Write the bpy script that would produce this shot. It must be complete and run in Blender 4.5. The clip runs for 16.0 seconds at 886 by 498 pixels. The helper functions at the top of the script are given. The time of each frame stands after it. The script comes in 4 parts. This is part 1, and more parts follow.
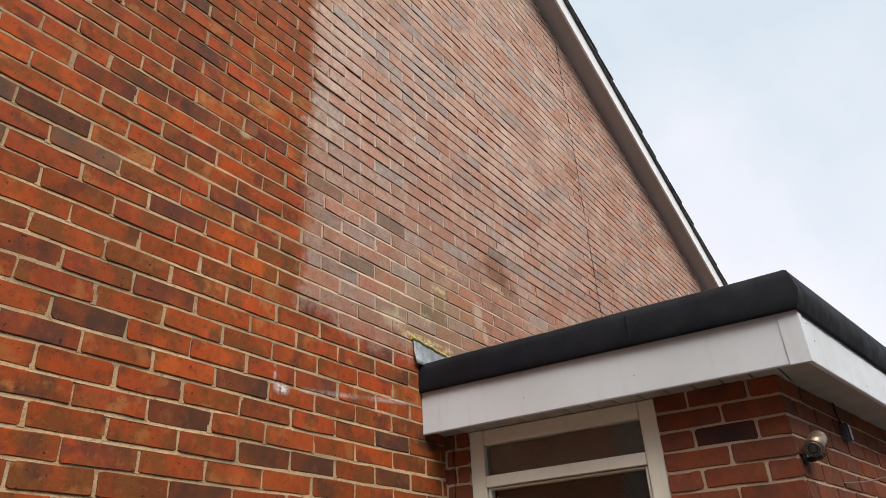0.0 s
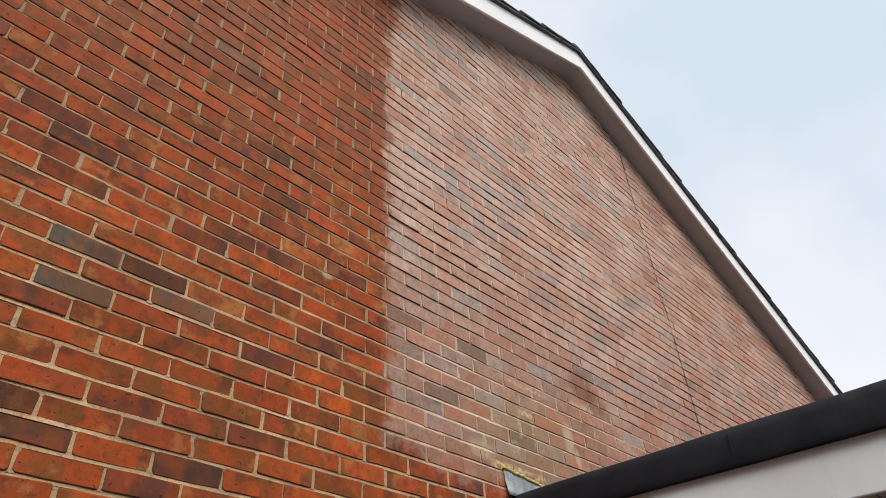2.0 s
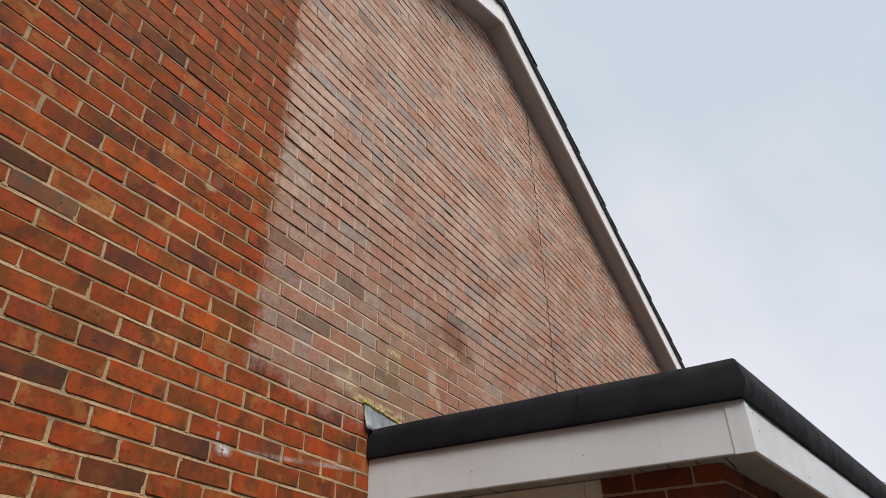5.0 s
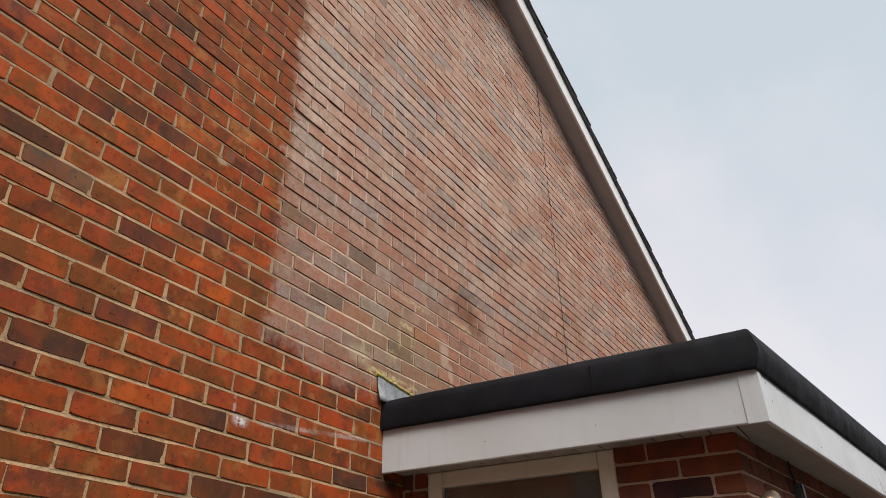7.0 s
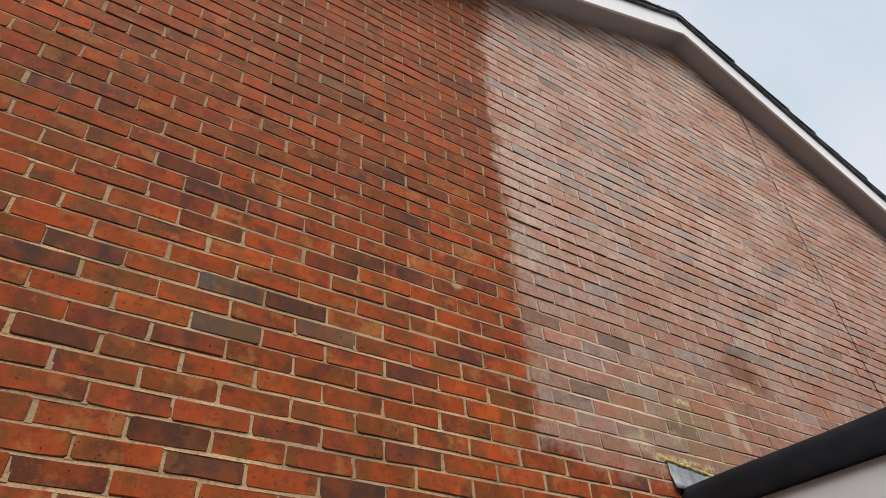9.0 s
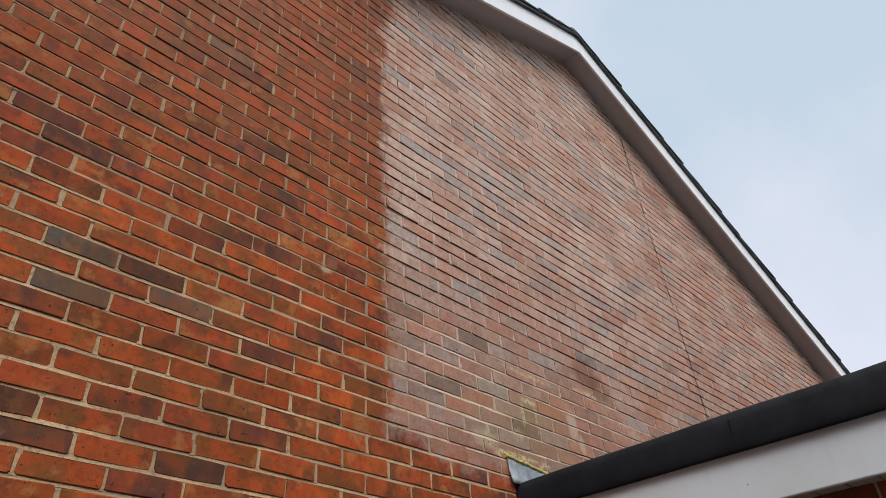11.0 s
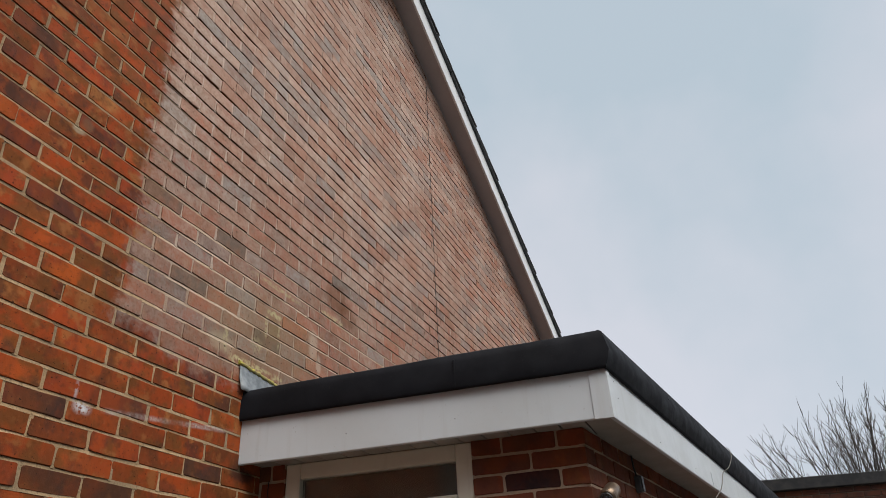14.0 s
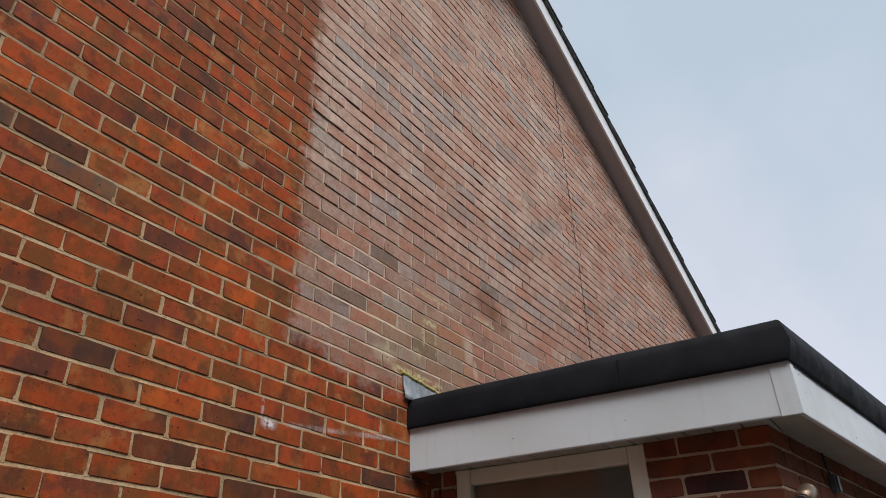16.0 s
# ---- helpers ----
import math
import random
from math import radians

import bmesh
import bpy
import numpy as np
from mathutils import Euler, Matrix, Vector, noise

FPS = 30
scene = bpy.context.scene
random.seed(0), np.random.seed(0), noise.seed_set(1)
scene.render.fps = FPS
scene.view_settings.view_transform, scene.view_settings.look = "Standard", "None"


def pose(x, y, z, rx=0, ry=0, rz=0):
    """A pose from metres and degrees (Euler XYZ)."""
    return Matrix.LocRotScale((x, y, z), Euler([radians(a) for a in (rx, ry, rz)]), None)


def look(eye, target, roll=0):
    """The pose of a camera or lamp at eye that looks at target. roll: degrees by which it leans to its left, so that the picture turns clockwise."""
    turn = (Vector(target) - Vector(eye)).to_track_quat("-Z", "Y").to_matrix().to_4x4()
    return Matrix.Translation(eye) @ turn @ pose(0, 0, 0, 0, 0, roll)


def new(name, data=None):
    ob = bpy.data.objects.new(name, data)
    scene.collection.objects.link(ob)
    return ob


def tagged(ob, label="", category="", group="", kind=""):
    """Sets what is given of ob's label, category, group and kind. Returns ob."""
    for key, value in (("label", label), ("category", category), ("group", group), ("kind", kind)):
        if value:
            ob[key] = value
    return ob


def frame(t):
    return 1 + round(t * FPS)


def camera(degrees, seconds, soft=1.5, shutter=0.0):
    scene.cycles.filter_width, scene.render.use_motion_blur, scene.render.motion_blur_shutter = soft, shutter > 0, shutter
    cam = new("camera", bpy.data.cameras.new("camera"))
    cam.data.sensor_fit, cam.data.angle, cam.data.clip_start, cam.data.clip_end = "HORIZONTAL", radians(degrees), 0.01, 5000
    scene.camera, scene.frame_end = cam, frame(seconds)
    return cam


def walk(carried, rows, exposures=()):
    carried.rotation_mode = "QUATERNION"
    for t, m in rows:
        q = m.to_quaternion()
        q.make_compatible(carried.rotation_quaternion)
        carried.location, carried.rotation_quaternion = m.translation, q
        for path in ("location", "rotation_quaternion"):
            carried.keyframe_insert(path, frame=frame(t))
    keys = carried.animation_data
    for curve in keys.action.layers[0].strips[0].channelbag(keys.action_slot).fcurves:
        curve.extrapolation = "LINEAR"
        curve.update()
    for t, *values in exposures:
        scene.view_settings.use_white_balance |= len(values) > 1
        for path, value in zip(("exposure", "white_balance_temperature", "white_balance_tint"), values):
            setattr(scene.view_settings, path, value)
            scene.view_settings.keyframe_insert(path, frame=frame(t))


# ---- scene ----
cam = camera(65.7, 16.0, soft=0.5)
PATH = [
    (0, (-0.7720, -1.8816, 1.5370), (0.6667, -0.8671, 2.4858), -2.97),
    (0.5, (-0.7945, -1.8706, 1.5493), (0.5480, -0.7509, 2.5203), -1.91),
    (1, (-0.8162, -1.8808, 1.5688), (0.3953, -0.6962, 2.6318), -2.44),
    (1.5, (-0.8164, -1.8954, 1.5839), (0.3606, -0.7310, 2.7071), -2.78),
    (2, (-0.8175, -1.9102, 1.5838), (0.3535, -0.8520, 2.8123), -3.46),
    (2.5, (-0.8221, -1.9134, 1.5853), (0.3648, -0.8685, 2.8098), -3.44),
    (3, (-0.8156, -1.9150, 1.5809), (0.4100, -0.9077, 2.7988), -2.81),
    (3.5, (-0.8021, -1.9147, 1.5767), (0.5248, -0.9605, 2.7304), -2.84),
    (4, (-0.7976, -1.9113, 1.5706), (0.5736, -0.9906, 2.6994), -1.36),
    (4.5, (-0.7973, -1.9218, 1.5673), (0.6017, -1.0334, 2.6866), -0.85),
    (4.7, (-0.79, -1.919, 1.575), (0.63, -1.044, 2.678), -1.0),
    (6.8, (-0.791, -1.908, 1.572), (0.664, -0.986, 2.588), -0.8),
    (7, (-0.7916, -1.9009, 1.5678), (0.6600, -0.9784, 2.5895), -0.85),
    (7.5, (-0.7989, -1.8780, 1.5807), (0.5131, -0.8078, 2.6456), -1.95),
    (8, (-0.8002, -1.8908, 1.5696), (0.2514, -0.6329, 2.7157), -3.04),
    (8.2, (-0.8036, -1.8749, 1.5759), (0.1488, -0.5754, 2.7608), -3.17),
    (10.3, (-0.8158, -1.9222, 1.6077), (0.0618, -0.6737, 2.9003), -4.44),
    (10.5, (-0.8140, -1.9340, 1.6091), (0.1386, -0.7107, 2.8731), -4.37),
    (11, (-0.8001, -1.9374, 1.5975), (0.3749, -0.8511, 2.7972), -4.49),
    (11.5, (-0.7744, -1.9130, 1.5975), (0.5372, -0.9686, 2.7757), -4.44),
    (12, (-0.7736, -1.9038, 1.5994), (0.6248, -1.0440, 2.7416), -3.36),
    (12.5, (-0.7793, -1.9077, 1.5948), (0.6523, -1.0786, 2.7174), -2.57),
    (13, (-0.7675, -1.9381, 1.5802), (0.7585, -1.2007, 2.6417), -3.02),
    (13.5, (-0.7689, -1.9543, 1.5678), (0.8359, -1.3244, 2.5810), -3.46),
    (14, (-0.7656, -1.9515, 1.5603), (0.8482, -1.3174, 2.5566), -3.09),
    (14.5, (-0.7655, -1.9420, 1.5589), (0.8329, -1.2592, 2.5484), -2.78),
    (15, (-0.7632, -1.9364, 1.5547), (0.7806, -1.1228, 2.5326), -1.96),
    (15.5, (-0.7828, -1.9112, 1.5673), (0.7192, -1.0262, 2.5469), -1.84),
    (16, (-0.7985, -1.8763, 1.5905), (0.6332, -0.9077, 2.5968), -1.48),
]
walk(cam, [(t, look(eye, target, roll)) for t, eye, target, roll in PATH],
     exposures=((0.0, 0.30, 6600, 11), (2.0, 0.28, 6550, 11), (3.5, 0.15, 6500, 11), (4.5, 0.08, 6550, 11), (7.0, 0.05, 6750, 12), (8.0, 0.14, 6700, 12), (10.5, 0.13, 6250, 11), (11.0, 0.05, 6200, 10), (11.5, 0.05, 6200, 9), (12.5, 0.03, 6300, 8), (13.5, -0.12, 6400, 9), (14.5, -0.20, 6350, 9), (16.0, -0.12, 6200, 10)))

# ---- world and sun: high thin overcast ----
world = bpy.data.worlds.new("sky")
scene.world = world
world.use_nodes = True
wn, wl = world.node_tree.nodes, world.node_tree.links
wn.clear()
w_out, w_bg = wn.new("ShaderNodeOutputWorld"), wn.new("ShaderNodeBackground")
w_sky = wn.new("ShaderNodeTexSky")
w_sky.sky_type, w_sky.sun_disc = "NISHITA", False
w_sky.sun_elevation, w_sky.sun_rotation = radians(61), radians(212)
w_scale = wn.new("ShaderNodeVectorMath")
w_scale.operation = "SCALE"
w_scale.inputs["Scale"].default_value = 0.10
w_co, w_noise, w_ramp = wn.new("ShaderNodeTexCoord"), wn.new("ShaderNodeTexNoise"), wn.new("ShaderNodeValToRGB")
w_noise.inputs["Scale"].default_value, w_noise.inputs["Detail"].default_value = 2.2, 5.0
w_ramp.color_ramp.elements[0].position, w_ramp.color_ramp.elements[1].position = 0.38, 0.64
w_ramp.color_ramp.elements[0].color = (0.60, 0.69, 0.76, 1)
w_ramp.color_ramp.elements[1].color = (0.79, 0.80, 0.86, 1)
w_mix = wn.new("ShaderNodeMix")
w_mix.data_type = "RGBA"
w_mix.inputs["Factor"].default_value = 0.86
wl.new(w_sky.outputs[0], w_scale.inputs[0])
wl.new(w_co.outputs["Generated"], w_noise.inputs["Vector"])
wl.new(w_noise.outputs["Fac"], w_ramp.inputs[0])
wl.new(w_scale.outputs[0], w_mix.inputs["A"])
wl.new(w_ramp.outputs[0], w_mix.inputs["B"])
wl.new(w_mix.outputs["Result"], w_bg.inputs["Color"])
wl.new(w_bg.outputs[0], w_out.inputs[0])
w_bg.inputs["Strength"].default_value = 1.05

sun = new("sun", bpy.data.lights.new("sun", "SUN"))
sun.data.energy, sun.data.angle, sun.data.color = 3.80, radians(48), (1.0, 0.94, 0.86)
sun.matrix_world = look((-2.7, -4.7, 8.6), (0, 0, 0))


# ---- materials ----
class Nodes:
    """Short hand for wiring one node tree."""

    def __init__(self, tree):
        self.t = tree

    def add(self, kind, **inputs):
        n = self.t.nodes.new("ShaderNode" + kind)
        for key, v in inputs.items():
            self.set(n, key.replace("_", " "), v)
        return n

    def set(self, n, key, v):
        s = n.inputs[int(key[1:])] if key[0] == "i" and key[1:].isdigit() else n.inputs[key]
        if isinstance(v, bpy.types.NodeSocket):
            self.t.links.new(v, s)
        else:
            s.default_value = v

    def math(self, op, a, b=0.0, clamp=False):
        n = self.add("Math", i0=a, i1=b)
        n.operation, n.use_clamp = op, clamp
        return n.outputs[0]

    def mix(self, f, a, b, blend="MIX"):
        n = self.t.nodes.new("ShaderNodeMix")
        n.data_type, n.blend_type = "RGBA", blend
        for s, v in ((n.inputs[0], f), (n.inputs[6], a), (n.inputs[7], b)):
            if isinstance(v, bpy.types.NodeSocket):
                self.t.links.new(v, s)
            else:
                s.default_value = (*v, 1) if isinstance(v, tuple) else v
        return n.outputs[2]

    def noise(self, scale, detail=4.0, vec=None, rough=0.55):
        n = self.add("TexNoise", Scale=scale, Detail=detail, Roughness=rough)
        self.t.links.new(vec if vec else self.pos(), n.inputs["Vector"])
        return n.outputs["Fac"]

    def step(self, v, lo, hi, a=0.0, b=1.0):
        n = self.add("MapRange", i0=v, i1=lo, i2=hi, i3=a, i4=b)
        n.interpolation_type = "SMOOTHSTEP"
        return n.outputs[0]

    def pos(self):
        return self.t.nodes.new("ShaderNodeNewGeometry").outputs["Position"]

    def xyz(self):
        return self.add("SeparateXYZ", Vector=self.pos()).outputs

    def bump(self, h, strength, dist):
        return self.add("Bump", Strength=strength, Distance=dist, Height=h).outputs[0]


def material(name, color, rough=0.6, normal=None, metal=0.0, spec=0.4, build=None):
    m = bpy.data.materials.new(name)
    m.use_nodes = True
    n = Nodes(m.node_tree)
    b = m.node_tree.nodes["Principled BSDF"]
    b.inputs["Metallic"].default_value, b.inputs["Specular IOR Level"].default_value = metal, spec
    b.inputs["Base Color"].default_value = (*color, 1)
    b.inputs["Roughness"].default_value = rough
    if build:
        c, r, nm = build(n)
        if c is not None:
            n.set(b, "Base Color", c)
        if r is not None:
            n.set(b, "Roughness", r)
        if nm is not None:
            n.set(b, "Normal", nm)
    return m


# stains on the gable: pale bloom, lichen, brown damp, paint marks; all in wall coordinates
def stain_group():
    g = bpy.data.node_groups.new("gable_stains", "ShaderNodeTree")
    g.interface.new_socket("Color", in_out="INPUT", socket_type="NodeSocketColor")
    g.interface.new_socket("Bloom", in_out="INPUT", socket_type="NodeSocketFloat")
    g.interface.new_socket("Random", in_out="INPUT", socket_type="NodeSocketFloat")
    g.interface.new_socket("Color", in_out="OUTPUT", socket_type="NodeSocketColor")
    n = Nodes(g)
    gi, go = g.nodes.new("NodeGroupInput"), g.nodes.new("NodeGroupOutput")
    x, _, z = n.xyz()
    wob = n.math("SUBTRACT", n.noise(7.0, 5.0), 0.5)
    fine = n.math("SUBTRACT", n.noise(30.0, 4.0), 0.5)
    edge = n.math("ADD", n.math("MULTIPLY", wob, 0.22), n.math("MULTIPLY", fine, 0.16))
    # its edge is plumb up to the top few courses, where it leans in
    lean = n.step(z, 5.1, 5.7, 0.0, -0.10)
    right = n.step(n.math("ADD", n.math("ADD", x, edge), lean), 0.850, 0.955)
    # the bloom stops level with the porch roof, a little higher at its outer end
    low = n.math("ADD", n.math("ADD", z, edge), n.step(x, 0.9, 1.3, -0.07, 0.0))
    above = n.step(low, 2.55, 2.66)
    cloud = n.step(n.noise(1.6, 5.0), 0.30, 0.70, 0.84, 1.04)
    mottle = n.step(n.noise(14.0, 6.0), 0.30, 0.70, 0.84, 1.10)
    drips = n.add("Mapping", Vector=n.pos(), Scale=(9.0, 1.0, 0.7)).outputs[0]
    run = n.step(n.noise(1.0, 4.0, drips), 0.35, 0.70, 0.90, 1.05)
    f = n.math("MULTIPLY", n.math("MULTIPLY", right, above), n.math("MULTIPLY", n.math("MULTIPLY", cloud, mottle), run))
    gritty = n.math("MULTIPLY", n.step(n.noise(75.0, 4.0), 0.30, 0.60, 0.72, 1.08), n.step(n.noise(28.0, 5.0), 0.32, 0.68, 0.86, 1.08))
    f = n.math("MULTIPLY", n.math("MULTIPLY", f, gritty), n.math("MULTIPLY", n.step(z, 2.6, 4.3, 0.80, 1.04), n.step(x, 2.6, 4.8, 1.0, 0.78)))
    f = n.math("MULTIPLY", f, gi.outputs["Bloom"], clamp=True)
    tone = n.mix(n.step(n.noise(2.4, 4.0), 0.35, 0.65), (0.50, 0.325, 0.250), (0.59, 0.445, 0.360))
    tone = n.mix(n.step(n.math("ADD", z, n.math("MULTIPLY", wob, 1.2)), 2.6, 4.4, 0.66, 0.0), tone, (0.22, 0.140, 0.108))
    rnd = gi.outputs["Random"]
    tone = n.mix(n.step(rnd, 0.62, 0.95, 0.0, 0.72), tone, (0.335, 0.310, 0.285))
    tone = n.mix(n.step(rnd, 0.0, 0.35, 0.60, 0.0), tone, (0.44, 0.235, 0.165))
    c = n.mix(f, gi.outputs["Color"], tone)

    def blot(cx, cz, rx, rz, soft=0.5):
        dx = n.math("DIVIDE", n.math("SUBTRACT", n.math("ADD", x, n.math("MULTIPLY", wob, rx)), cx), rx)
        dz = n.math("DIVIDE", n.math("SUBTRACT", n.math("ADD", z, n.math("MULTIPLY", fine, rz)), cz), rz)
        d = n.math("SQRT", n.math("ADD", n.math("MULTIPLY", dx, dx), n.math("MULTIPLY", dz, dz)))
        return n.step(d, 1.0 - soft, 1.0 + soft * 0.4, 1.0, 0.0)

    grit = n.step(n.noise(45.0, 3.0), 0.38, 0.6)
    for cx, cz, rx, rz, k, col in (
        (1.80, 2.90, 0.50, 0.24, 0.34, (0.30, 0.215, 0.115)),
        (2.43, 3.37, 0.15, 0.10, 0.62, (0.155, 0.062, 0.028)),
        (2.54, 3.30, 0.12, 0.09, 0.50, (0.17, 0.072, 0.033)),
        (1.84, 2.95, 0.05, 0.07, 0.45, (0.21, 0.165, 0.075)),
        (2.20, 2.99, 0.05, 0.10, 0.60, (0.50, 0.40, 0.31)),
        (2.26, 2.90, 0.03, 0.06, 0.55, (0.50, 0.42, 0.33)),
        (1.48, 2.76, 0.10, 0.05, 0.45, (0.50, 0.41, 0.28)),
        (1.70, 2.225, 0.09, 0.035, 0.75, (0.03, 0.022, 0.018)),
        (0.570, 3.275, 0.030, 0.016, 0.60, (0.46, 0.41, 0.28)),
        (0.600, 3.325, 0.030, 0.028, 0.45, (0.15, 0.13, 0.08)),
    ):
        c = n.mix(n.math("MULTIPLY", blot(cx, cz, rx, rz), k), c, col)
    # lichen along joints, and round an old patched hole
    for cx, cz, rx, rz, k in ((1.70, 2.722, 0.16, 0.014, 1.0), (1.90, 2.70, 0.05, 0.035, 0.9), (1.86, 3.183, 0.24, 0.014, 0.75), (2.39, 3.228, 0.15, 0.020, 0.80), (1.78, 2.95, 0.014, 0.07, 0.9), (1.84, 3.030, 0.07, 0.018, 1.0), (1.885, 2.95, 0.012, 0.09, 0.7), (1.58, 2.71, 0.06, 0.025, 0.9), (1.50, 2.79, 0.018, 0.07, 0.7), (1.72, 2.83, 0.05, 0.04, 0.6)):
        c = n.mix(n.math("MULTIPLY", n.math("MULTIPLY", blot(cx, cz, rx, rz), grit), k * 0.95), c, (0.52, 0.45, 0.25))
    c = n.mix(n.math("MULTIPLY", n.math("MULTIPLY", blot(0.840, 2.297, 0.036, 0.022, 0.95), n.step(n.noise(70.0, 4.0), 0.36, 0.52)), 0.95), c, (0.70, 0.73, 0.76))
    c = n.mix(n.math("MULTIPLY", n.math("MULTIPLY", blot(0.805, 2.345, 0.009, 0.045, 0.9), n.step(n.noise(60.0, 4.0), 0.45, 0.60)), 0.5), c, (0.52, 0.55, 0.58))
    off = n.math("ABSOLUTE", n.math("SUBTRACT", n.math("SUBTRACT", z, n.math("MULTIPLY", x, 0.12)), 2.198))
    off = n.math("ADD", off, n.math("MULTIPLY", fine, 0.012))
    line = n.math("MULTIPLY", n.step(off, 0.003, 0.015, 1.0, 0.0), n.math("MULTIPLY", n.step(x, 0.90, 1.0), n.step(x, 1.55, 1.66, 1.0, 0.0)))
    c = n.mix(n.math("MULTIPLY", line, n.math("MULTIPLY", n.step(n.noise(9.0, 4.0), 0.38, 0.65, 0.10, 0.75), n.step(n.noise(60.0, 3.0), 0.35, 0.6, 0.35, 1.0))), c, (0.50, 0.48, 0.46))
    g.links.new(c, go.inputs[0])
    return g


STAINS = stain_group()


def brick_material(name, base, alt, soot, stained=True):
    # dense-faced bricks hold less of the bloom
    hold = 0.50 if name == "brick_slate" else 0.62 if name in ("brick_dark", "brick_bright") else 1.0

    def build(n):
        rnd = n.math("FRACT", n.math("ADD", n.add("ObjectInfo").outputs["Random"], n.t.nodes.new("ShaderNodeNewGeometry").outputs["Random Per Island"]))
        shift = n.add("VectorMath", i0=n.pos(), i1=n.add("CombineXYZ", X=n.math("MULTIPLY", rnd, 37.0), Y=n.math("MULTIPLY", rnd, 11.0), Z=0.0).outputs[0]).outputs[0]
        band = n.add("Mapping", Vector=shift, Scale=(12.0, 12.0, 5.0)).outputs[0]
        own = (1.0 if base[0] > 0.12 else 0.35) * (1.0 if stained else 0.30)

        def patch(scale, ofs, lo, hi, k, col, c, detail=4.0):
            v = n.add("VectorMath", i0=shift, i1=(ofs, ofs * 0.6, ofs * 0.3)).outputs[0]
            return n.mix(n.step(n.noise(scale, detail, v), lo, hi, 0.0, k), c, col)

        c = n.mix(n.step(n.noise(1.0, 4.0, band), 0.38, 0.62), base, alt)
        # fire marks: soft red, olive and purple-grey patches within a brick
        c = patch(9.0, 0.0, 0.46, 0.60, 0.80 * own, (0.42, 0.068, 0.014), c)
        c = patch(9.0, 5.0, 0.46, 0.62, 0.72 * own, (0.165, 0.070, 0.019), c)
        c = patch(8.0, 9.0, 0.53, 0.66, soot * 1.2, (0.060, 0.032, 0.026), c)
        c = patch(11.0, 13.0, 0.57, 0.68, 0.75 * own, (0.40, 0.15, 0.045), c)
        c = n.mix(n.step(rnd, 0.0, 1.0, 0.0, 0.24), c, (0.060, 0.020, 0.009))
        # grain and grit
        c = patch(46.0, 3.0, 0.52, 0.70, 0.42 * own, (0.085, 0.033, 0.013), c, 5.0)
        c = patch(70.0, 7.0, 0.56, 0.74, 0.34 * own, (0.40, 0.125, 0.045), c, 5.0)
        c = n.mix(n.step(n.noise(1.3, 4.0), 0.35, 0.70, 0.0, 0.40), c, (0.110, 0.040, 0.014))
        if stained:
            # higher up the faces are weathered to a duller, dusty brown
            _, _, z = n.xyz()
            dusty = n.math("MULTIPLY", n.step(z, 3.2, 4.9, 0.0, 0.42), n.step(n.noise(12.0, 5.0, shift), 0.30, 0.65, 0.35, 1.0))
            c = n.mix(dusty, c, (0.315, 0.150, 0.092))
            gnode = n.t.nodes.new("ShaderNodeGroup")
            gnode.node_tree = STAINS
            n.t.links.new(c, gnode.inputs[0])
            n.set(gnode, "Bloom", n.step(n.math("FRACT", n.math("MULTIPLY", rnd, 7.3)), 0.0, 1.0, 0.82 * hold, 1.06 * hold))
            n.set(gnode, "Random", rnd)
            c = gnode.outputs[0]
        pits = 0.75 if stained else 0.15
        c = patch(75.0, 1.0, 0.675, 0.71, pits, (0.020, 0.010, 0.007), c, 3.0)
        c = patch(150.0, 2.0, 0.67, 0.72, pits, (0.022, 0.012, 0.008), c, 3.0)
        h = n.math("ADD", n.noise(240.0, 4.0, shift), n.math("MULTIPLY", n.step(n.noise(130.0, 3.0, shift), 0.66, 0.72), -1.4))
        h = n.math("ADD", h, n.math("MULTIPLY", n.noise(30.0, 3.0, shift), 1.3))
        return c, n.step(n.noise(40.0, 3.0), 0.3, 0.7, 0.72, 0.92), n.bump(h, 0.22, 0.004)
    return material(name, base, 0.85, spec=0.14, build=build)


BRICK_TONES = (
    ("brick_orange", (0.44, 0.083, 0.017), (0.29, 0.060, 0.016), 0.40),
    ("brick_red", (0.355, 0.058, 0.018), (0.225, 0.043, 0.016), 0.50),
    ("brick_brown", (0.245, 0.056, 0.015), (0.34, 0.064, 0.015), 0.50),
    ("brick_umber", (0.155, 0.042, 0.015), (0.26, 0.054, 0.015), 0.55),
    ("brick_dark", (0.056, 0.029, 0.024), (0.105, 0.037, 0.021), 0.50),
    ("brick_purple", (0.105, 0.036, 0.028), (0.26, 0.052, 0.018), 0.60),
    ("brick_tan", (0.40, 0.155, 0.048), (0.34, 0.088, 0.024), 0.30),
    ("brick_slate", (0.080, 0.083, 0.073), (0.15, 0.092, 0.055), 0.40),
    ("brick_bright", (0.50, 0.100, 0.016), (0.41, 0.086, 0.018), 0.25),
)
BRICK = [brick_material(nm, tuple(1.14 * v for v in b), tuple(1.14 * v for v in a), k) for nm, b, a, k in BRICK_TONES]
PORCH_BRICK = [brick_material("porch_" + nm, b, a, s, False) for nm, b, a, s in (
    ("brick_red", (0.24, 0.068, 0.038), (0.20, 0.060, 0.038), 0.25), ("brick_brown", (0.18, 0.062, 0.040), (0.14, 0.050, 0.036), 0.30), ("brick_black", (0.022, 0.016, 0.022), (0.030, 0.020, 0.025), 0.2))]


